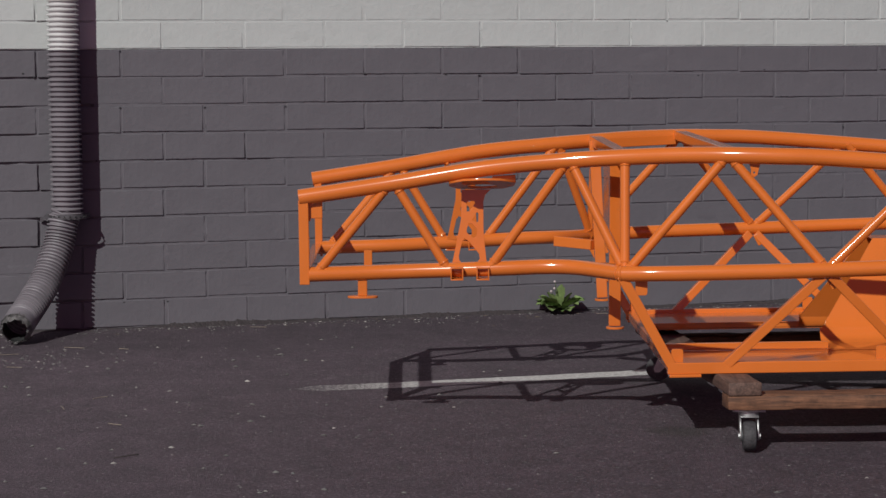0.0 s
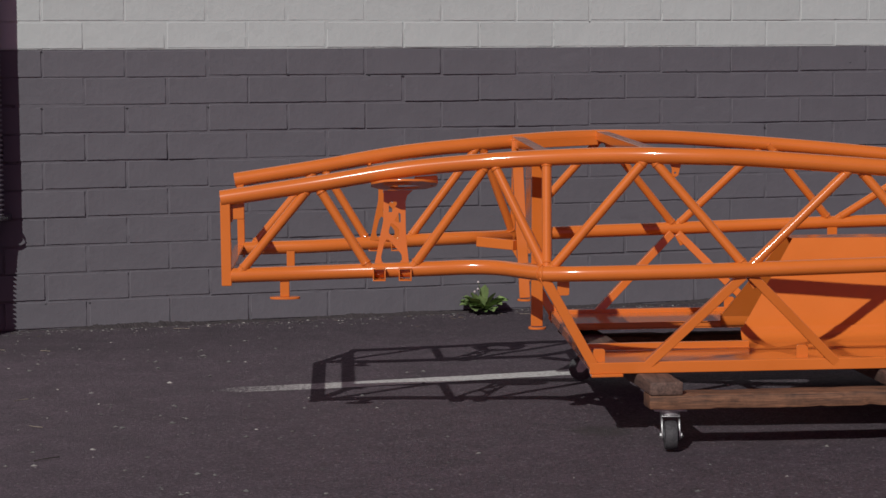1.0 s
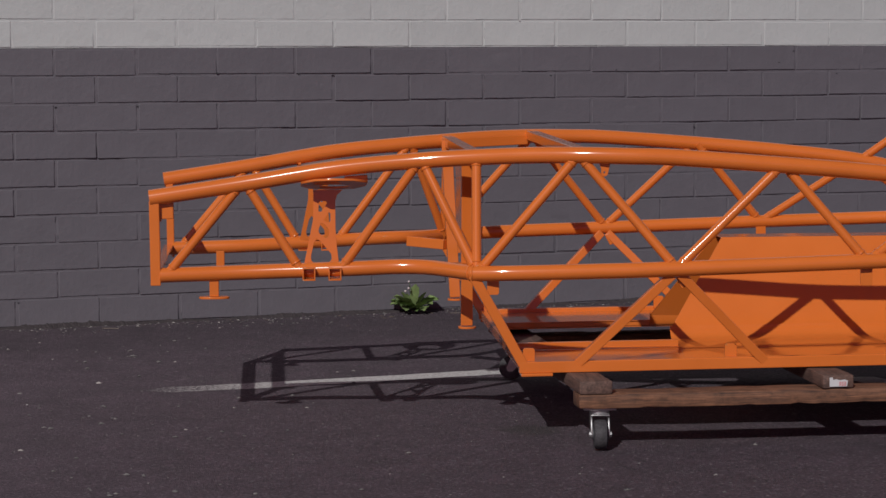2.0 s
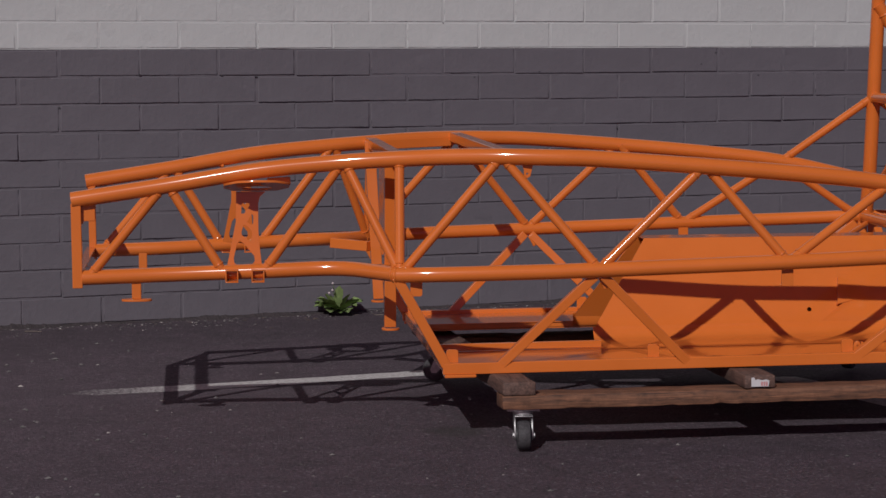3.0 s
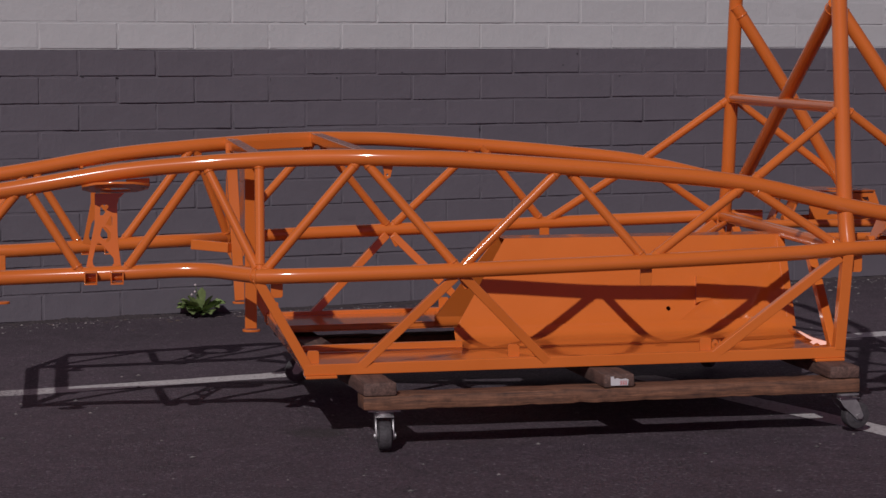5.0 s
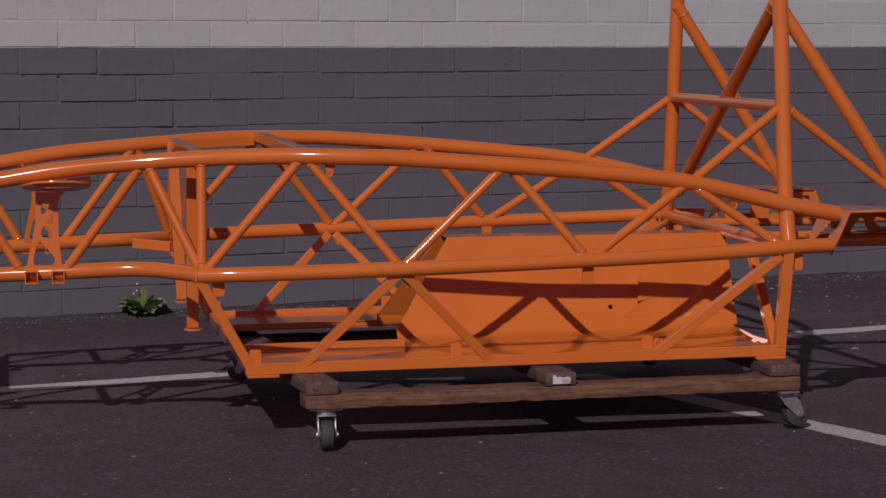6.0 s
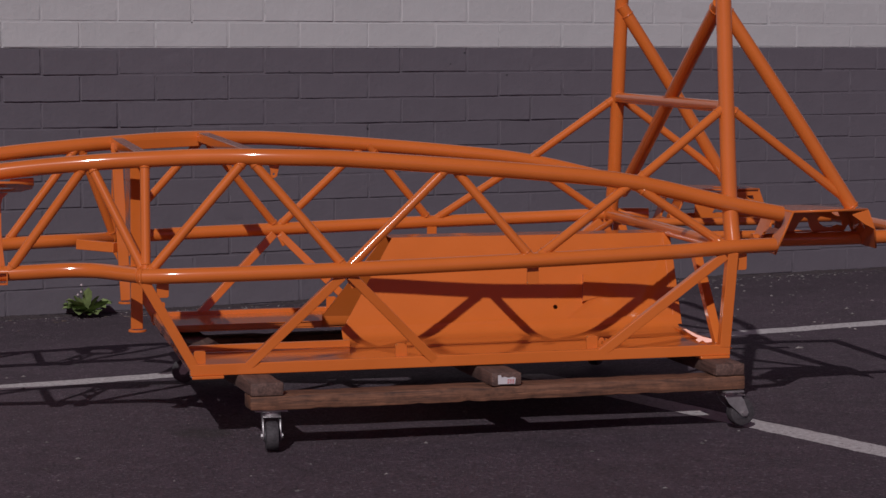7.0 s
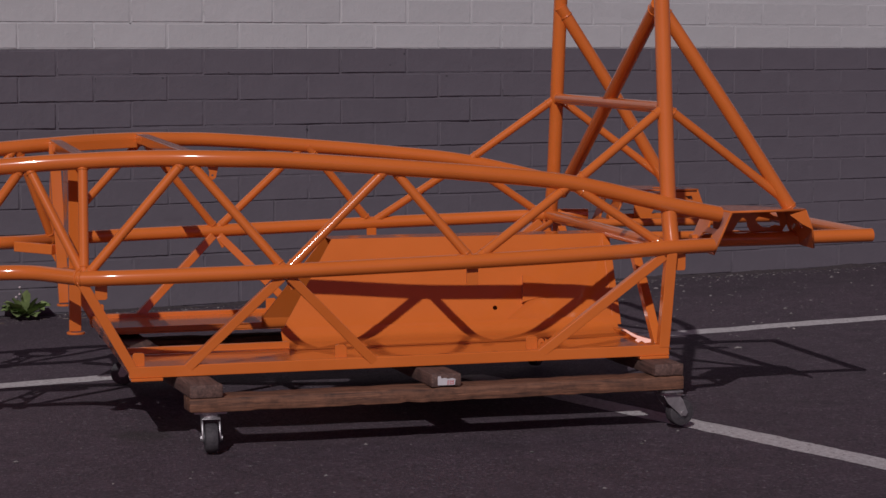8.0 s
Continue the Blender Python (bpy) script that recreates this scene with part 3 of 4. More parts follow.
    # rear suspension tower: folded plates, open outwards
    ya, yb, yc = ((6.571 + side * d) for d in (0.571, 0.530, 0.360))      # outer front, outer rear, inner edge
    fold = (2.327, 2.276)                                                   # top and foot of the slanting front plate
    m = axes_at((fold[0], ya, 0.577), (0, -side, 0), (fold[1] - fold[0], 0, -0.115))
    plate("tower_front", [(0.0, 0.0), (abs(yc - ya), 0.0), (abs(yc - ya), 0.120), (0.0, 0.126)],
          [rounded(0.035, 0.022, 0.125, 0.055, 0.012), rounded(0.060, 0.070, 0.150, 0.100, 0.012)], 0.005, m, chassis, label="slanting front plate of the rear tower")
    m = axes_at((0, 0, 0.579), (1, 0, 0), (0, side, 0))
    top = [(fold[0] - 0.003, abs(yc)), (fold[0] - 0.003, abs(ya)), (2.562, abs(yb)), (2.566, abs(yc))]
    slots = [[(2.43, 6.971), (2.52, 6.971), (2.525, 7.031), (2.445, 7.041)]] if side > 0 else []
    plate("tower_top", [(x, y * side if side < 0 else y) for x, y in top], slots, 0.005, m, chassis, label="top plate of the rear tower")
    m = axes_at((0, yc, 0), (1, 0, 0), (0, 0, 1))
    plate("tower_web", [(2.352, 0.472), (2.352, 0.572), (2.566, 0.572), (2.606, 0.470), (2.560, 0.468), (2.545, 0.484), (2.40, 0.480)],
          [[(2.408, 0.506), (2.424, 0.532), (2.440, 0.548), (2.452, 0.540), (2.456, 0.522), (2.466, 0.505), (2.452, 0.498)],
           [(2.478, 0.540), (2.488, 0.549), (2.516, 0.543), (2.553, 0.536), (2.556, 0.520), (2.538, 0.524), (2.520, 0.517), (2.500, 0.518), (2.486, 0.528)],
           [(2.519, 0.560), (2.543, 0.561), (2.549, 0.546), (2.532, 0.550)],
           [(2.560, 0.505), (2.574, 0.528), (2.585, 0.505)]],
          0.004, m, chassis, label="cut-out web of the rear suspension tower")
    m = axes_at((0, yb, 0), (1, 0, 0), (0, 0, 1))
    plate("tower_gusset", [(2.517, 0.565), (2.562, 0.578), (2.568, 0.560), (2.583, 0.524), (2.553, 0.539)], [], 0.004, m, chassis, label="three-cornered gusset folded down from the top plate")
    m = axes_at((2.563, yb, 0.577), (0, -side, 0), (0.042, 0, -0.108))
    plate("tower_rear", [(0.0, 0.0), (abs(yc - yb), 0.0), (abs(yc - yb), 0.115), (0.040, 0.118), (0.0, 0.060)], [ring_loop(0.075, 0.045, 0.016, 14)], 0.004, m, chassis, label="rear plate of the suspension tower")

# nose frame between the uprights
bar("nose_bar", pt(-0.2955, 0.400, 0.407), pt(-0.2955, 0.400, 0.407, 1), 0.034, 0.026, chassis, (1, 0, 0))
bar("nose_bar", pt(-0.2935, 0.400, 0.572), pt(-0.2935, 0.400, 0.572, 1), 0.030, 0.028, chassis, (1, 0, 0))

# sheet between the bulkhead legs
m = axes_at((0.553, YC * NEARER, 0.0), (0, 1, 0), (0, 0, 1))
plate("bulkhead_plate", [(-0.345, 0.452), (0.060, 0.452), (0.100, 0.500), (0.100, 0.720), (-0.355, 0.720)], [], 0.003, m, chassis, label="plain sheet between the bulkhead legs")

# roll hoop in one bend
hoop = [(0.608, 0.475), (0.572, 0.60), (0.536, 0.864), (0.498, 1.17), (0.470, 1.34), (0.405, 1.42), (0.30, 1.445), (0, 1.45)]
hoop = hoop + [(-h, z) for h, z in hoop[-2::-1]]
tube("roll_hoop", [pt(HOOP_X, h, z) for h, z in hoop], R_TOP, chassis, "tall roll hoop behind the cockpit", sides=24)
tube("hoop_crossbar", [pt(HOOP_X, 0.535, 0.864), pt(HOOP_X, 0.535, 0.864, 1)], R_POST, chassis, weld=(R_TOP, R_TOP))
tube("hoop_diagonal", [Vector((2.142, 6.10, 1.152)), Vector((2.165, 7.10, 0.566))], 0.0200, chassis, "diagonal across the roll hoop", weld=(0.03, 0.03), sides=24)
tube("hoop_foot_tube", [pt(2.176, 0.62, 0.478), pt(2.176, 0.62, 0.478, 1)], 0.0187, chassis, weld=(R_LOW, R_LOW))
tube("tail_crossbar", [pt(2.868, 0.38, 0.481), pt(2.868, 0.38, 0.481, 1)], 0.0187, chassis)
tube("seat_strut", [Vector((2.030, 6.955, 0.446)), Vector((2.125, 7.09, 0.470))], 0.0095, chassis, "short strut beside the tunnel")
bar("cowl_crossbar", pt(0.564, 0.512, 0.734), pt(0.564, 0.512, 0.734, 1), 0.030, 0.034, chassis, (1, 0, 0))
bar("cowl_crossbar", pt(0.840, 0.61, 0.745), pt(0.840, 0.61, 0.745, 1), 0.028, 0.036, chassis, (1, 0, 0))
bar("floor_crossbar", pt(0.690, 0.588, 0.176), pt(0.690, 0.588, 0.176, 1), 0.028, 0.026, chassis, (1, 0, 0))
bar("floor_crossbar", pt(2.155, 0.588, 0.191), pt(2.155, 0.588, 0.191, 1), 0.028, 0.026, chassis, (1, 0, 0))

# transmission tunnel: an inverted trough of folded sheet, cut on the slant at its front
WALL_FOOT, WALL_TOP = Vector((0, 6.405, 0.2275)), Vector((0, 6.528, 0.4780))
T_AX = axes_at(WALL_FOOT, (1, 0, 0), WALL_TOP - WALL_FOOT)             # x along the car, y up the leaning near wall
T_HIGH = (WALL_TOP - WALL_FOOT).length


def tunnel_front(z):
    return 1.133 + (z - 0.222) * 0.664


FOOT = [(-0.156, -0.0012), (-0.100, 0.0004), (-0.062, 0.0014), (-0.046, 0.0026), (-0.032, 0.0052), (-0.020, 0.0105), (-0.011, 0.0185), (-0.0045, 0.0290), (0.0010, 0.0420)]
for side in (-1, 1):
    m = T_AX if side < 0 else axes_at((0, 2 * 6.580 - WALL_FOOT.y, WALL_FOOT.z), (1, 0, 0), (0, WALL_FOOT.y - WALL_TOP.y, WALL_TOP.z - WALL_FOOT.z))
    plate("tunnel_wall", [(tunnel_front(0.225), 0.0), (tunnel_front(0.478), T_HIGH), (2.140, T_HIGH + 0.002), (2.140, 0.0)],
          [ring_loop(1.766, 0.0575, 0.0072, 16)] if side < 0 else [], 0.003, m, chassis, label="leaning tunnel wall of folded sheet")
    sheet("tunnel_foot", [(6.580 + side * (0.173 - d * (1.0 if side < 0 or d > 0 else 0.2)), dz) for d, dz in FOOT], 1.135, 2.126, "curved foot of the tunnel wall", thick=0.002)
    bar("tunnel_flange", (2.128, 6.580 + side * 0.178, 0.224), (2.128, 6.580 + side * 0.060, 0.466), 0.026, 0.005, chassis, (0, side, 0.49))
bar("tunnel_top", (1.303, 6.580, 0.4790), (2.140, 6.580, 0.4810), 0.003, 0.106, chassis, (0, 1, 0), "flat top of the folded transmission tunnel", bevel=0.0008)
# raised patch: open at its front edge, flattening out towards the rear
patch = [(1.8465, 0.0676, 0.016), (1.8575, 0.1524, 0.015), (1.9424, 0.1303, 0.006), (2.019, 0.1786, 0.002), (2.112, 0.185, 0.001), (2.114, 0.004, 0.001), (1.771, 0.002, 0.001), (1.8693, 0.0773, 0.013)]
bm = bmesh.new()
up = [bm.verts.new(T_AX @ Vector((x, y, z))) for x, y, z in patch]
low_ring = [bm.verts.new(T_AX @ Vector((x, y, -0.002))) for x, y, z in patch]
mid = bm.verts.new(T_AX @ Vector((1.96, 0.10, 0.007)))
for k in range(8):
    bm.faces.new((up[k], up[(k + 1) % 8], mid))
    bm.faces.new((up[k], low_ring[k], low_ring[(k + 1) % 8], up[(k + 1) % 8]))
part("tunnel_patch", bm, ORANGE, chassis, "raised sheet-metal patch on the tunnel wall")
bar("floor_strip", (1.752, 6.36, 0.197), (1.750, 6.06, 0.194), 0.022, 0.003, chassis, (-0.6, -0.2, 0.7))
# eyelet and fillet beside the rear tab
m = axes_at(pt(1.812, 0.575, 0.208), (1, 0, 0), (0, 0, 1))
plate("eyelet", ring_loop(0, 0.004, 0.010, 14, 0.018), [ring_loop(0.001, 0.008, 0.0045, 10)], 0.004, m, chassis)
plate("fillet", [(0.010, -0.012), (0.012, 0.020), (0.034, 0.008), (0.044, -0.012)], [], 0.003, m, chassis)
# plate added behind the sill, tilted and outlined for the camera to glint
lean = Vector((-0.292, -0.872, 0.402)).normalized()
along = Vector((0.9432, -0.3274, 0.0566))
m = axes_at((2.090, 5.993, 0.2205), along, lean.cross(along))
plate("floor_corner", [(-0.0727, 0.0445), (-0.0640, 0.0435), (-0.0370, 0.0270), (-0.0176, 0.0190), (0.0040, 0.0125), (0.0035, 0.0040), (-0.0130, 0.0030), (-0.0210, 0.0100), (-0.0310, 0.0050),
                       (-0.0400, 0.0120), (-0.0330, 0.0170), (-0.0480, 0.0250)],
      [], 0.002, m, chassis, label="small added plate angled to glint in the sun")

# ---------------------------------------------------------------- dolly
dolly = thing("wheeled_dolly", (1.48, 6.47, 0.0), "weathered timber dolly on four swivel casters under the chassis", "dolly")


DOLLY_AX = Matrix.Translation((0.80, 5.815, 0)) @ Matrix.Rotation(radians(2.3), 4, "Z") @ Matrix.Translation((-0.80, -5.815, 0))   # it stands a little askew


def timber(name, lo, hi, mat, label="", wobble=0.0014, skew=0.0, rake=0.0, worn=1.0):
    """A sawn timber with knocked, worn edges."""
    bm = bmesh.new()
    box(bm, lo, hi, None, 0.0045)
    bmesh.ops.subdivide_edges(bm, edges=[e for e in bm.edges if e.calc_length() > 0.3], cuts=60, use_grid_fill=True)
    c = (Vector(lo) + Vector(hi)) / 2
    for v in bm.verts:
        p = v.co
        v.co += Vector((noise.noise(p * 9), noise.noise(p * 9 + Vector((5, 0, 0))), noise.noise(p * 9 + Vector((0, 7, 0))))) * wobble
        knock = max(0.0, noise.noise(p * 31) - 0.15) * 0.012 * worn
        v.co.x -= skew * (p.y - lo[1])
        v.co.z += rake * (p.x - 0.80)
        v.co += (c - p).normalized() * 0.3 * knock + Vector((0, math.copysign(1, c.y - p.y), math.copysign(1, c.z - p.z))) * 0.5 * knock
    bm.transform(DOLLY_AX)
    bm.normal_update()
    for f in bm.faces:
        f.material_index = 1 if f.normal.z > 0.75 else 0
    ob = part(name, bm, mat, dolly, label)
    ob.data.materials.append(WOOD_TOP_X if mat is WOOD_BEAM else WOOD_TOP_Y)      # upper faces get a paler, greyer wood: their lit look is in the colour
    return ob


for y in (5.815, 6.993):
    timber("beam", (0.798, y, 0.1022), (2.149, y + 0.089, 0.1402), WOOD_BEAM, "rough timber beam with a worn brown face", rake=0.0060)
cross = []
for x0, x1, low_z, top, skew in ((0.800, 0.885, 0.1407, 0.1752, 0.05), (1.437, 1.519, 0.1446, 0.1800, 0.03), (2.062, 2.146, 0.1486, 0.1825, 0.02)):
    cross.append(timber("crosspiece", (x0, 5.812, low_z), (x1, 7.10, top), WOOD_CROSS, "stained timber crosspiece", skew=skew, wobble=0.0014, worn=0.45))
# torn paper label on the end of the middle crosspiece
m = DOLLY_AX @ axes_at((1.478, 5.8085, 0.1615), (1, 0, 0), (0, 0, 1))
plate("paper_label", [(-0.024, -0.011), (0.022, -0.011), (0.024, 0.004), (0.016, 0.007), (0.004, 0.005), (-0.006, 0.008), (-0.014, 0.006), (-0.017, 0.013), (-0.024, 0.012)],
      [], 0.001, m, cross[1], PAPER, "torn white paper label", 0.0002)
bm = bmesh.new()
for k in range(4):
    for j in range(3):
        x = 0.001 + j * 0.0066 + 0.001 * (k % 2)
        box(bm, (x, -0.0095 + k * 0.0030, 0.0005), (x + 0.0048, -0.0079 + k * 0.0030, 0.0011), m)
part("printed_bars", bm, INK, cross[1], smooth=False)


def caster(at, turn):
    """A swivel caster: top plate, swivel, fork, axle and wheel, turned about its upright axis."""
    m = Matrix.Translation(at) @ Matrix.Rotation(radians(turn), 4, "Z")
    bm = bmesh.new()
    box(bm, (-0.042, -0.030, 0.0965), (0.042, 0.026, 0.1018), m, 0.001)
    fork_top = part("caster", bm, ZINC, dolly, "zinc swivel caster with a black rubber wheel")
    bm = bmesh.new()
    sweep(bm, [m @ Vector((0, 0, 0.0865)), m @ Vector((0, 0, 0.0968))], 0.026, 20)
    part("swivel", bm, ZINC, fork_top)
    # fork: axle along local x, trailing along local y
    for s in (-1, 1):
        mm = m @ axes_at((s * 0.0222, 0, 0), (0, 1, 0), (0, 0, 1))
        plate("fork_side", [(-0.022, 0.087), (0.024, 0.087), (0.036, 0.072), (0.050, 0.038), (0.046, 0.028), (0.032, 0.028), (0.022, 0.038), (-0.010, 0.066)], [], 0.003, mm, fork_top, ZINC)
    bm = bmesh.new()
    box(bm, (-0.0240, -0.022, 0.0845), (0.0240, 0.040, 0.0875), m, 0.001)
    part("fork_bridge", bm, ZINC, fork_top)
    ax = m @ Vector((0, 0.038, 0.0375))
    ex = (m.to_3x3() @ Vector((1, 0, 0)))
    bm = bmesh.new()
    sweep(bm, [ax - ex * 0.0285, ax + ex * 0.0285], 0.0078, 8)
    part("axle_bolt", bm, ZINC, fork_top)
    bm = bmesh.new()
    prof = [(-0.0175, 0.020), (-0.0175, 0.029), (-0.015, 0.0352), (-0.009, 0.0375), (0.009, 0.0375), (0.015, 0.0352), (0.0175, 0.029), (0.0175, 0.020)]
    sweep(bm, [ax + ex * p[0] for p in prof[1:-1]], [p[1] for p in prof[1:-1]], 36)
    part("wheel", bm, RUBBER, fork_top, "black rubber wheel")
    bm = bmesh.new()
    sweep(bm, [ax - ex * 0.0195, ax + ex * 0.0195], 0.017, 24)
    part("hub", bm, HUB, fork_top)


caster((0.857, 5.858, 0), 176)
caster((2.112, 5.905, 0.006), -80)
caster((0.790, 7.040, 0), 78)
caster((2.060, 7.090, 0.006), -40)

# ---------------------------------------------------------------- drain pipe
PX = -1.318


def on_wall(s, out, z):
    return WALL @ Vector((s, -out, z))


drain = thing("drain_pipe", on_wall(PX, 0.075, 0), "corrugated plastic drain pipe strapped to the painted wall", "drain pipe")


def corrugated(path, pitch, r0, r1, sides=30, fade=0.0):
    """A ribbed tube; its last stretch, fade long, is a smooth cuff."""
    whole = sum((b - a).length for a, b in zip(path, path[1:]))
    bm = bmesh.new()
    length = 0.0
    dense = [path[0]]
    for a, b in zip(path, path[1:]):
        n = max(1, round((b - a).length / (pitch / 8)))
        for k in range(1, n + 1):
            dense.append(a + (b - a) * k / n)
    radii = []
    for i, q in enumerate(dense):
        if i:
            length += (q - dense[i - 1]).length
        w = math.cos(2 * math.pi * length / pitch)
        w = max(-1, min(1, w * 1.9))
        deep = min(1.0, max(0.0, (whole - length) / fade - 1.0) * 0.6 + 0.05) if fade else 1.0
        radii.append(r1 - (r1 - r0) / 2 * (1 - w) * deep)
    sweep(bm, dense, radii, sides, cap=False)
    return bm


OUTLET = [(PX + 0.003, 0.072, 0.435), (PX - 0.012, 0.075, 0.398), (PX - 0.033, 0.092, 0.312), (PX - 0.084, 0.15, 0.205), (PX - 0.133, 0.21, 0.138), (PX - 0.180, 0.275, 0.088), (PX - 0.208, 0.330, 0.062), (PX - 0.216, 0.350, 0.055)]
part("upper_pipe", corrugated([on_wall(PX, 0.072, 3.4), on_wall(PX, 0.072, PAINT_Z)], 0.0178, 0.0475, 0.0575), PIPE_WHITE, drain, "off-white ribbed pipe")
part("middle_pipe", corrugated([on_wall(PX, 0.072, PAINT_Z), on_wall(PX + 0.004, 0.072, 0.43)], 0.0178, 0.0478, 0.0580), PIPE_GREY, drain, "grey ribbed pipe")
low = smooth_path([on_wall(s_, o_, z_) for s_, o_, z_ in OUTLET], 0.004)
part("outlet_pipe", corrugated(low, 0.0142, 0.0462, 0.0558, fade=0.045), PIPE_GREY, drain, "bent grey ribbed outlet ending in a dark torn mouth")
end = low[-1]
d = (low[-1] - low[-4]).normalized()
bm = bmesh.new()
sweep(bm, [end - d * 0.20, end - d * 0.1, end - d * 0.002], 0.0495, 28, cap=False)
bmesh.ops.contextual_create(bm, geom=[e for e in bm.edges if e.is_boundary and all((v.co - (end - d * 0.2)).length < 0.07 for v in e.verts)])
part("pipe_inside", bm, PIPE_DARK, drain)
bm = bmesh.new()
u = d.orthogonal().normalized()
v = d.cross(u)
loops = []
for j in range(5):
    rr = []
    for k in range(36):
        a = 2 * math.pi * k / 36
        o = u * math.cos(a) + v * math.sin(a)
        rag = 1 + 0.5 * noise.noise((k * 0.6, j * 0.9, 2.0))
        rr.append(bm.verts.new(end + d * (-0.01 + 0.009 * j * rag) + o * (0.0555 - 0.0030 * j + 0.009 * noise.noise((k * 0.7, j * 1.1, 5)))))
    loops.append(rr)
for a, b in zip(loops, loops[1:]):
    for k in range(36):
        bm.faces.new((a[k], a[(k + 1) % 36], b[(k + 1) % 36], b[k]))
bmesh.ops.solidify(bm, geom=bm.faces[:], thickness=0.002)
part("torn_mouth", bm, FOIL, drain, "torn and crumpled pipe mouth")
# perforated strap
bm = bmesh.new()
sp = []
for k in range(25):
    a = math.pi * (-0.08 + 1.16 * k / 24)
    sp.append((PX + 0.006 - 0.066 * math.cos(a), 0.072 + 0.062 * math.sin(a)))
sp = [(PX - 0.085, 0.006)] + sp + [(PX + 0.095, 0.010)]
ra, rb = [], []
for i, (s, o) in enumerate(sp):
    z = 0.424 - 0.008 * i / len(sp) + (0.0 if i else -0.022)
    ra.append(bm.verts.new(on_wall(s, o, z - 0.009)))
    rb.append(bm.verts.new(on_wall(s, o, z + 0.009)))
for k in range(len(sp) - 1):
    bm.faces.new((ra[k], ra[k + 1], rb[k + 1], rb[k]))
bmesh.ops.solidify(bm, geom=bm.faces[:], thickness=0.0015)
strap = part("strap", bm, STRAP, drain, "perforated steel strap")
# dark studs stand for the holes, their shade put into the colour
for i in range(3, 25, 2):
    bm = bmesh.new()
    s, o = sp[i]
    z = 0.424 - 0.008 * i / len(sp)
    c = on_wall(s, o, z)
    nrm = (c - on_wall(PX + 0.006, 0.072, z)).normalized()
    sweep(bm, [c, c + nrm * 0.0028], 0.0033, 8)
    part("strap_hole_dot", bm, PIPE_DARK, strap)

# ---------------------------------------------------------------- weed
weed_at = Vector((0.563, 8.865, -0.002))
weed = thing("weed", weed_at, "leafy green weed growing where the wall meets asphalt", "plant")


def leaf(parent, turn, rise, length, width, mat, seed):
    """A toothed, folded, arching leaf."""
    bm = bmesh.new()
    n = 9
    rows = []
    z, out = 0.004, 0.004
    for i in range(n + 1):
        t = i / n
        ang = rise * (1 - (0.75 if rise < 1 else 0.12) * t * t) - (0.35 if rise < 1 else 0.05) * t * t
        w = width * (math.sin(math.pi * min(1, t * 0.92 + 0.06)) ** 0.8) * (0.55 + 0.45 * t if t < 0.6 else 1.0) * (1 + 0.09 * (1 if i % 2 else -1))
        wav = 0.10 * width * noise.noise((i * 0.9, seed, 0.0))
        rows.append([Vector((out, -w / 2, z + w * 0.20 + wav)), Vector((out, -w / 4, z + w * 0.06)), Vector((out, 0, z)), Vector((out, w / 4, z + w * 0.06)), Vector((out, w / 2, z + w * 0.20 - wav))])
        out += math.cos(ang) * length / n
        z += math.sin(ang) * length / n
    m = Matrix.Translation(weed_at) @ Matrix.Rotation(turn, 4, "Z")
    vs = [[bm.verts.new(m @ v) for v in r] for r in rows]
    for a, b in zip(vs, vs[1:]):
        for k in range(4):
            bm.faces.new((a[k], a[k + 1], b[k + 1], b[k]))
    part("leaf", bm, mat, parent)


rng = random.Random(5)
for k in range(13):
    turn = -math.pi * (0.02 + 0.96 * k / 12) + rng.uniform(-0.12, 0.12)
    side_on = abs(math.cos(turn))
    leaf(weed, turn, rng.uniform(0.45, 0.75) if side_on > 0.6 else rng.uniform(0.2, 0.5), rng.uniform(0.088, 0.112), rng.uniform(0.062, 0.080), LEAF_PALE if k % 2 else LEAF, k * 3.7)
for turn, rise, ln, wd in ((-1.2, 1.50, 0.105, 0.046), (-0.45, 1.02, 0.088, 0.060), (-2.6, 1.02, 0.09, 0.062), (-2.9, 0.9, 0.10, 0.066), (-0.2, 0.85, 0.095, 0.066), (-1.9, 1.15, 0.07, 0.05)):
    leaf(weed, turn, rise, ln, wd, LEAF_PALE, turn * 9)
for k, (dx, dz, dy) in enumerate(((-0.035, 0.085, -0.05), (-0.02, 0.12, -0.03), (-0.022, 0.095, -0.04))):
    bm = bmesh.new()
    top = weed_at + Vector((dx, dy, dz))
    sweep(bm, smooth_path([weed_at, weed_at + Vector((dx * 0.4, dy * 0.6, dz * 0.6)), top], 0.01), 0.0009, 5)
    stem = part("stem", bm, LEAF, weed)
    bm = bmesh.new()
    bmesh.ops.create_icosphere(bm, subdivisions=1, radius=0.005, matrix=Matrix.Translation(top))
    part("flower_head", bm, PETAL, stem)

# ---------------------------------------------------------------- litter on the asphalt
def ground_z(x, y):
    return 0.004 * noise.noise((x * 1.1, y * 1.1, 0.3)) + 0.0022 * noise.noise((x * 4.7, y * 4.7, 1.7)) - 0.003


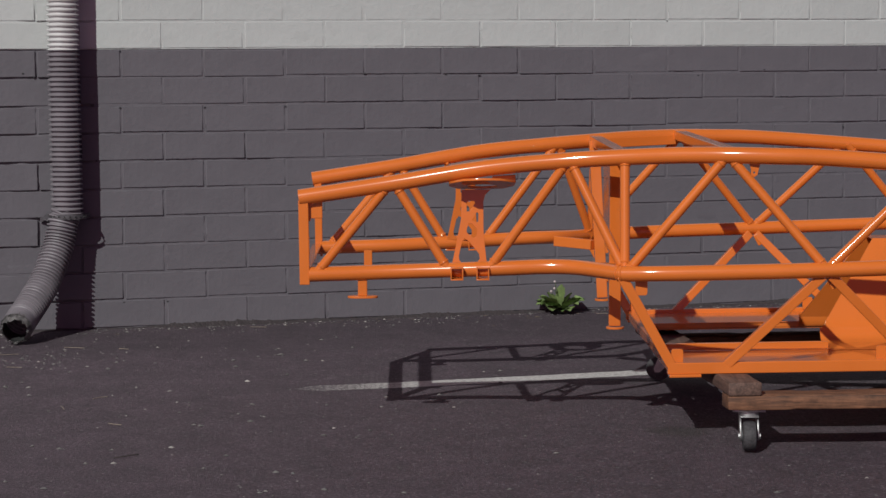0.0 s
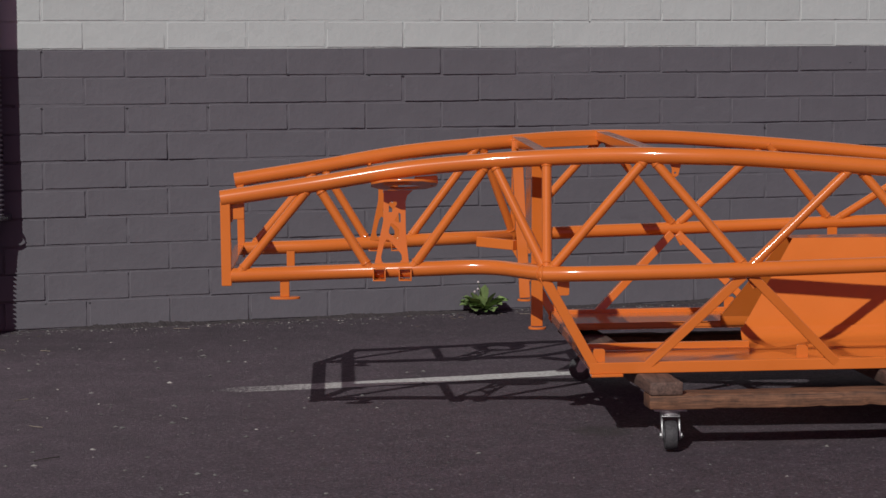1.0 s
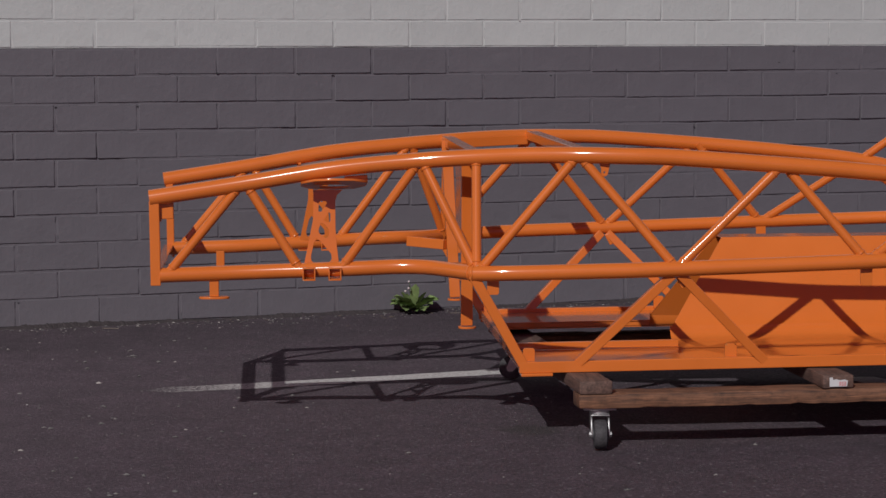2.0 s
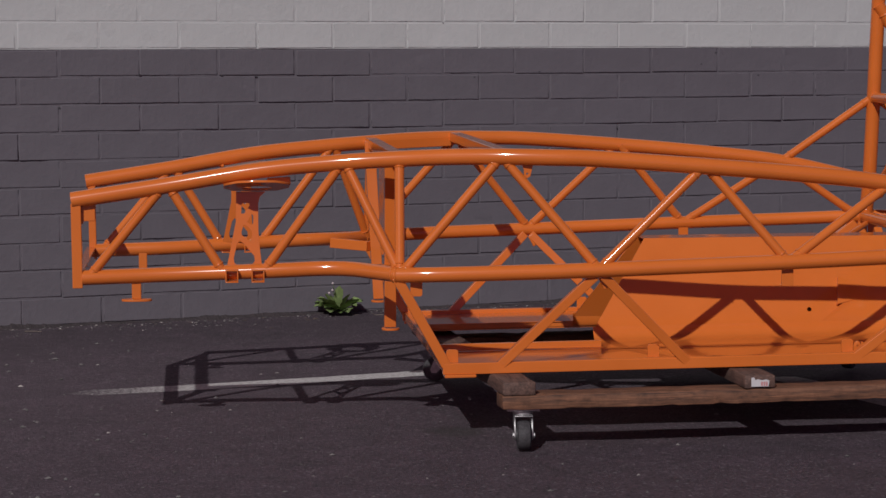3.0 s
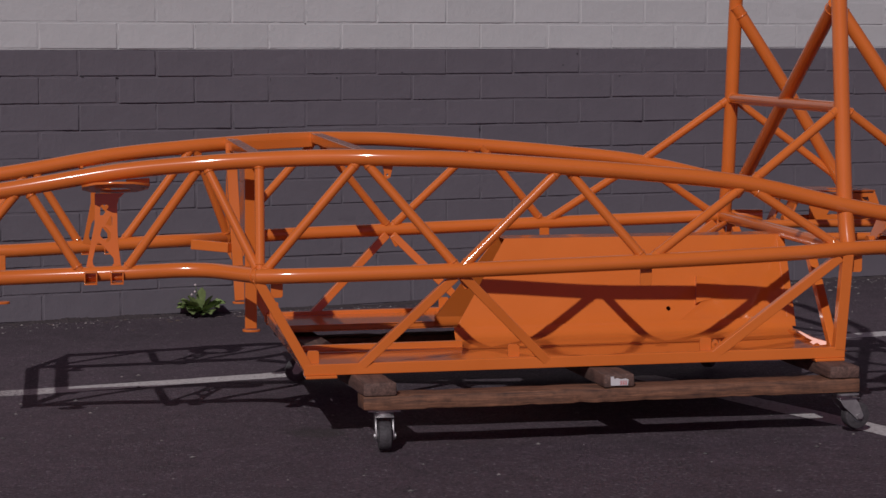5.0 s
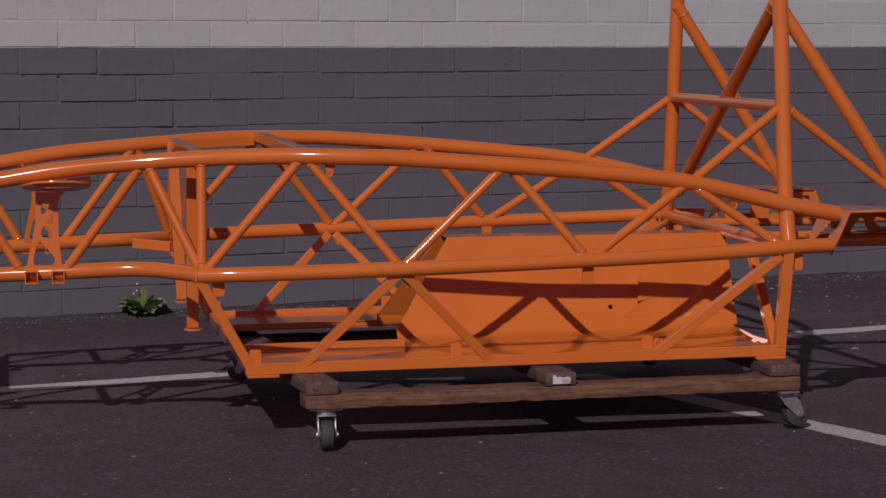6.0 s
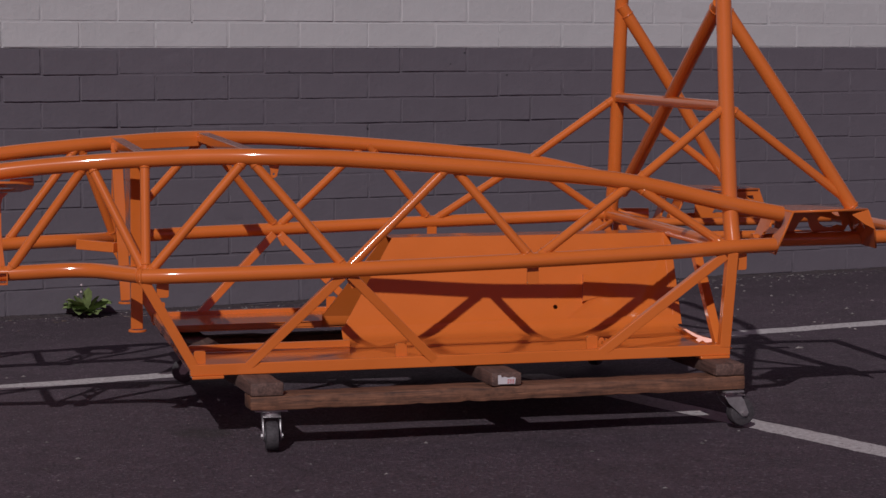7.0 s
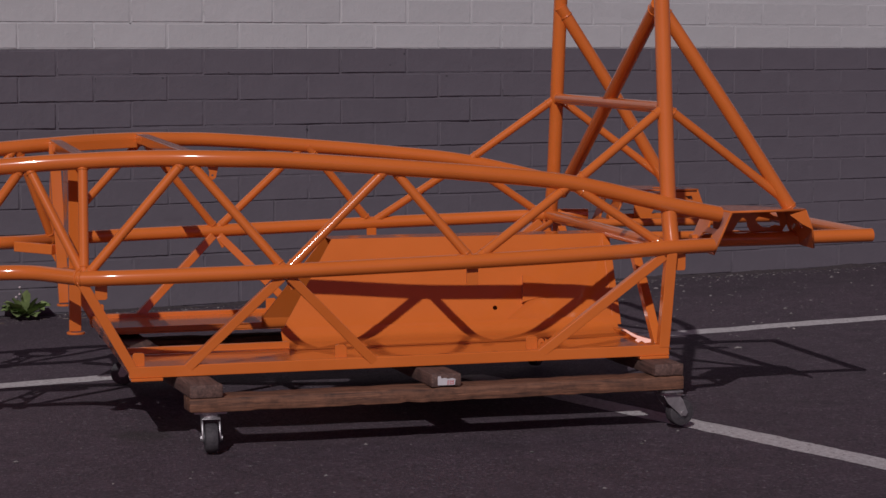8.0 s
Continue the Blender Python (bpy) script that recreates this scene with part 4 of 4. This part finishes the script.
def scatter(name, spots, mat, label, flat=0.6):
    """Many small uneven eight-sided stones in one mesh."""
    vs, fs = [], []
    for x, y, r in spots:
        k = len(vs)
        z = ground_z(x, y) + r * flat * 0.3
        turn = rng.uniform(0, 6.3)
        a, b = r * rng.uniform(0.8, 1.6), r * rng.uniform(0.6, 1.1)
        ring = []
        for q in range(5):
            an = turn + q * 2 * math.pi / 5 + rng.uniform(-0.3, 0.3)
            ring.append((x + a * math.cos(an), y + b * math.sin(an), z + rng.uniform(-0.25, 0.25) * r * flat))
        vs += [(x + rng.uniform(-0.3, 0.3) * r, y + rng.uniform(-0.3, 0.3) * r, z + r * flat), *ring, (x, y, z - r * flat)]
        for q in range(5):
            fs.append((k, k + 1 + q, k + 1 + (q + 1) % 5))
            fs.append((k + 6, k + 1 + (q + 1) % 5, k + 1 + q))
    me = bpy.data.meshes.new(name)
    me.from_pydata(vs, [], fs)
    me.materials.append(mat)
    return tagged(new(name, me), label, "grit", kind="stuff")


spots = []
for k in range(1500):
    x = rng.uniform(-1.9, 4.6)
    y = 8.746 + SLOPE * x - abs(rng.gauss(0, 0.11)) - 0.01
    spots.append((x, y, rng.choice((0.0015, 0.002, 0.002, 0.003, 0.003, 0.005))))
for k in range(3200):
    spots.append((rng.uniform(-2.0, 4.6), rng.uniform(4.9, 9.4), rng.choice((0.001, 0.001, 0.0013, 0.0013, 0.0016, 0.002))))
for k in range(260):
    spots.append((rng.uniform(-2.0, 0.3), rng.uniform(4.9, 8.2), rng.choice((0.002, 0.003, 0.003, 0.004, 0.005, 0.007))))
for k in range(300):
    spots.append((rng.uniform(-2.0, 4.6), rng.uniform(4.9, 9.2), rng.choice((0.002, 0.0025, 0.003, 0.003, 0.004, 0.006))))
for k in range(70):
    spots.append((rng.gauss(-1.53, 0.05), rng.gauss(7.93, 0.05), rng.choice((0.003, 0.004, 0.006, 0.008))))
# single pale pebbles and crumbs
for x, y, r in ((-1.244, 7.00, 0.010), (-0.594, 7.56, 0.008), (-0.575, 7.41, 0.007), (-0.447, 7.69, 0.009), (-0.603, 6.27, 0.006), (-0.583, 6.25, 0.008), (-0.339, 5.573, 0.008),
                (-0.295, 5.556, 0.007), (-0.477, 5.80, 0.007), (-0.734, 6.89, 0.006), (-0.359, 5.31, 0.008), (-0.347, 5.33, 0.006), (-0.47, 6.63, 0.006), (-0.461, 6.61, 0.005),
                (-0.992, 5.95, 0.007), (-0.915, 5.91, 0.006), (-0.749, 5.70, 0.006), (2.895, 7.427, 0.010), (2.91, 7.44, 0.007), (2.84, 7.08, 0.005), (3.347, 9.50, 0.010),
                (3.237, 9.30, 0.008), (3.778, 9.70, 0.008), (3.50, 8.496, 0.010), (3.45, 8.313, 0.009), (4.152, 9.57, 0.008), (3.38, 9.39, 0.007), (3.317, 9.175, 0.009), (1.248, 5.98, 0.004)):
    spots.append((x, y, r))
for k in range(260):
    spots.append((rng.uniform(2.6, 4.5), rng.uniform(7.6, 9.9), rng.choice((0.002, 0.003, 0.003, 0.004, 0.006))))
for k in range(120):       # crumbs gathered before the pipe's mouth
    spots.append((rng.gauss(-1.30, 0.16), rng.gauss(7.62, 0.16), rng.choice((0.002, 0.003, 0.004, 0.005))))
spots = [s for s in spots if s[1] < 8.74 + SLOPE * s[0]]
scatter("loose_grit", spots, STONE, "pale loose grit scattered over the asphalt")
# a low ragged ridge of dirt where the asphalt meets the wall
DIRT = simple("dark_gritty_dirt", (0.038, 0.029, 0.031), 0.95, 0, 0.5, 180, 0.8)
vs, fs = [], []
n = 1900
for i in range(n + 1):
    s = -2.0 + 7.6 * i / n
    much = max(0.0, 0.46 + 0.9 * noise.noise((s * 2.1, 3.0, 0.0)) + 0.5 * noise.noise((s * 7.3, 1.0, 0.0)))
    high = 0.001 + 0.014 * much + 0.007 * max(0.0, noise.noise((s * 33, 0.0, 4.0))) * much
    wide = 0.012 + 0.055 * much + 0.015 * noise.noise((s * 27, 6.0, 0.0))
    for u, w in ((-0.012, 1.0), (0.25, 0.95), (0.55, 0.55), (0.8, 0.2), (1.0, -0.3)):
        p = on_wall(s, max(-0.01, u * wide), 0)
        lump = 1 + 0.5 * noise.noise((s * 140, u * 9, 8.0)) + 0.5 * noise.noise((s * 19, u * 3, 2.0))
        vs.append((p.x, p.y, ground_z(p.x, p.y) + high * w * lump))
for i in range(n):
    for j in range(4):
        k = i * 5 + j
        fs.append((k, k + 1, k + 6, k + 5))
me = bpy.data.meshes.new("dirt_ridge")
me.from_pydata(vs, [], fs)
me.materials.append(DIRT)
tagged(new("dirt_ridge", me), "dark gritty dirt gathered along the foot of the wall", "dirt", kind="stuff")
leaves = []
for k in range(240):
    x = rng.uniform(-1.9, 4.4)
    leaves.append((x, 8.735 + SLOPE * x - abs(rng.gauss(0, 0.06 if k % 4 else 0.2)), rng.choice((0.003, 0.003, 0.004, 0.005, 0.007))))
leaves += [(-1.375, 8.20, 0.018), (-1.40, 8.17, 0.012), (-1.33, 8.22, 0.010), (0.47, 8.72, 0.014), (0.44, 8.68, 0.010)]
scatter("leaf_litter", leaves, DRY, "dry leaf scraps along the foot of the wall", 0.25)
straws = bmesh.new()
for (xa, ya), (xb, yb) in (((-1.316, 7.432), (-1.266, 7.417)), ((-0.943, 6.745), (-0.907, 6.786)), ((-1.019, 6.621), (-1.000, 6.559)), ((-1.008, 7.857), (-0.972, 7.841)),
                           ((-1.42, 7.71), (-1.33, 7.75)), ((-1.20, 7.90), (-1.13, 7.88)), ((0.70, 8.80), (0.79, 8.81)), ((-0.84, 6.30), (-0.80, 6.27)), ((-0.60, 8.45), (-0.54, 8.44))):
    mid_x, mid_y = (xa + xb) / 2 + rng.uniform(-0.006, 0.006), (ya + yb) / 2 + rng.uniform(-0.006, 0.006)
    sweep(straws, smooth_path([Vector((x_, y_, ground_z(x_, y_) + 0.002)) for x_, y_ in ((xa, ya), (mid_x, mid_y), (xb, yb))], 0.01), 0.0010, 5)
me = bpy.data.meshes.new("dry_straw")
straws.to_mesh(me)
straws.free()
me.materials.append(simple("dry_straw_stalk", (0.22, 0.18, 0.14), 0.8, 0, 0.3, 60, 0.3))
tagged(new("dry_straw", me), "pale dry straw stalks scattered on the asphalt", "straw", kind="stuff")
bm = bmesh.new()
sweep(bm, smooth_path([Vector((-0.758, 5.759, 0.002)), Vector((-0.73, 5.775, 0.004)), Vector((-0.700, 5.806, 0.003))], 0.01), 0.0014, 6)
me = bpy.data.meshes.new("twig")
bm.to_mesh(me)
bm.free()
me.materials.append(TWIG)
tagged(new("twig", me), "short dark twig lying on asphalt", "twig")


# ---------------------------------------------------------------- bricks of the wall
def brick_mesh(name, length, mat, seed):
    """A painted block face with worn, uneven edges; its back is let into the wall."""
    bm = bmesh.new()
    lx, lz = length / 2 - 0.0036, BH / 2 - 0.0034
    xs = [-1, -0.985, -0.96] + [-0.96 + 1.92 * i / 18 for i in range(1, 18)] + [0.96, 0.985, 1]
    zs = [-1, -0.955, -0.87, -0.45, 0, 0.45, 0.87, 0.955, 1]
    nx, nz = len(xs) - 1, len(zs) - 1
    front = []
    for j, w in enumerate(zs):
        row = []
        for i, u in enumerate(xs):
            x, z = u * lx, w * lz
            y = 0.0011 * noise.noise((x * 9 + seed * 7.3, z * 9, seed * 3.1)) + 0.0005 * noise.noise((x * 34 + seed, z * 34, seed * 1.3))
            end_x, end_z = i in (0, nx), j in (0, nz)
            if end_x or end_z:
                e = noise.noise((x * 21 + seed * 5.1, z * 21, seed + 9.0))
                f = noise.noise((x * 85 + seed, z * 85, seed + 4.0))
                y += 0.0010 + 0.0008 * e
                k = 0.0024 * e + 0.0014 * f
                if f > 0.28 and e > 0.05:        # a chipped edge
                    k += 0.003
                    y += 0.0025
                if end_x and end_z and noise.noise((u * 3.3, w * 5.1, seed * 2.3)) > 0.1:
                    k += 0.0045
                    y += 0.003
                if end_z:
                    z -= math.copysign(max(-0.0026, k), w)
                if end_x:
                    x -= math.copysign(max(-0.0026, k * 1.2), u)
            row.append(bm.verts.new((x, y, z)))
        front.append(row)
    for a, b in zip(front, front[1:]):
        for i in range(nx):
            bm.faces.new((a[i], a[i + 1], b[i + 1], b[i]))
    rim = front[0] + [r[-1] for r in front[1:]] + front[-1][-2::-1] + [r[0] for r in front[-2:0:-1]]
    back = [bm.verts.new((v.co.x * 1.004, 0.0125, v.co.z * 1.012)) for v in rim]
    for k in range(len(rim)):
        bm.faces.new((rim[k], back[k], back[(k + 1) % len(rim)], rim[(k + 1) % len(rim)]))
    bmesh.ops.recalc_face_normals(bm, faces=bm.faces[:])
    me = bpy.data.meshes.new(name)
    bm.to_mesh(me)
    bm.free()
    me.materials.append(mat)
    me.polygons.foreach_set("use_smooth", [True] * len(me.polygons))
    me.set_sharp_from_angle(angle=radians(24))
    return me


def mortar(z_low, z_high, mat, label, rake=1.0):
    """The painted joints: one uneven sheet behind the block faces, sunk deeper where the mortar has crumbled."""
    zs = []
    row = 12
    while row > -4:
        zj = PAINT_Z - row * BH
        zs += [zj + d for d in (-0.0066, -0.0033, 0.0, 0.0033, 0.0066, 0.036, 0.066)]
        row -= 1
    zs = sorted({min(z_high, max(z_low, z)) for z in zs})
    n = 760
    vs, fs = [], []
    for z in zs:
        bed = round((PAINT_Z - z) / BH)
        for i in range(n + 1):
            s = -1.95 + 7.5 * i / n
            deep = abs(z - (PAINT_Z - bed * BH)) < 0.0068      # the level joints are raked deeper than the upright ones
            d = (0.0034 if deep else 0.0011) + (0.0030 if deep else 0.0016) * noise.noise((s * 1.7, bed * 3.7, 0.0)) + 0.0010 * noise.noise((s * 13, z * 40, 2.0)) + 0.0008 * noise.noise((s * 60, z * 60, 5.0))
            crumble = max(0.0, noise.noise((s * 4.1, bed * 5.3 + 0.7, 9.0)) - 0.34) * 0.012
            if s < -1.2:
                crumble = crumble * 2 + max(0.0, noise.noise((s * 9, bed * 2.3, 7.0)) + 0.25) * 0.020
            vs.append((s, min(0.0115, max(0.0004, d * rake) + crumble * rake), z))
    for j in range(len(zs) - 1):
        for i in range(n):
            k = j * (n + 1) + i
            fs.append((k, k + 1, k + n + 2, k + n + 1))
    me = bpy.data.meshes.new("mortar")
    me.from_pydata(vs, [], fs)
    me.transform(WALL)
    part("mortar", me, mat, wall, label)


mortar(-0.02, PAINT_Z, GREY_WALL, "uneven grey painted mortar joints")
mortar(PAINT_Z, PAINT_Z + 2 * BH, WHITE_WALL, "uneven off-white painted mortar joints", 0.55)
kinds = {m.name: [brick_mesh("brick", BL, m, k * 1.7 + (0.5 if m is WHITE_WALL else 0)) for k in range(20)] for m in (GREY_WALL, WHITE_WALL)}
brick_rng = random.Random(11)
for row in range(-2, 10):
    z = PAINT_Z - (row + 0.5) * BH
    mat = WHITE_WALL if row < 0 else GREY_WALL
    shift = JOINT0 + (0.5 if row % 2 == 0 else 0.0) * BL
    for i in range(-4, 22):
        s = shift + i * BL
        if not -1.75 < s < 5.35:
            continue
        ob = new("brick", brick_rng.choice(kinds[mat.name]))
        ob.parent = wall
        ob.matrix_basis = WALL @ Matrix.Translation((s + brick_rng.gauss(0, 0.0015), brick_rng.uniform(-0.0012, 0.0008), z + brick_rng.gauss(0, 0.0012))) @ Euler((0, radians(brick_rng.gauss(0, 0.12)), 0)).to_matrix().to_4x4()


# small wall pits and broken corners: flat dark patches with their shade painted in
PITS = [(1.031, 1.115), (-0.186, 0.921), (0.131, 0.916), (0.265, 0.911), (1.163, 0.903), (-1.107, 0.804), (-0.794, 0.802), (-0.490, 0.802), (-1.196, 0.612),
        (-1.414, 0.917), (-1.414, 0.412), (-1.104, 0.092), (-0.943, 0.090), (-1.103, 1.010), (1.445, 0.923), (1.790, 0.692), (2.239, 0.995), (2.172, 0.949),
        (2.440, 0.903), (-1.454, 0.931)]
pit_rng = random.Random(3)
PIT = simple("painted_pit_shade", (0.035, 0.032, 0.036), 0.9, 0, 0.3, 60, 0.3)
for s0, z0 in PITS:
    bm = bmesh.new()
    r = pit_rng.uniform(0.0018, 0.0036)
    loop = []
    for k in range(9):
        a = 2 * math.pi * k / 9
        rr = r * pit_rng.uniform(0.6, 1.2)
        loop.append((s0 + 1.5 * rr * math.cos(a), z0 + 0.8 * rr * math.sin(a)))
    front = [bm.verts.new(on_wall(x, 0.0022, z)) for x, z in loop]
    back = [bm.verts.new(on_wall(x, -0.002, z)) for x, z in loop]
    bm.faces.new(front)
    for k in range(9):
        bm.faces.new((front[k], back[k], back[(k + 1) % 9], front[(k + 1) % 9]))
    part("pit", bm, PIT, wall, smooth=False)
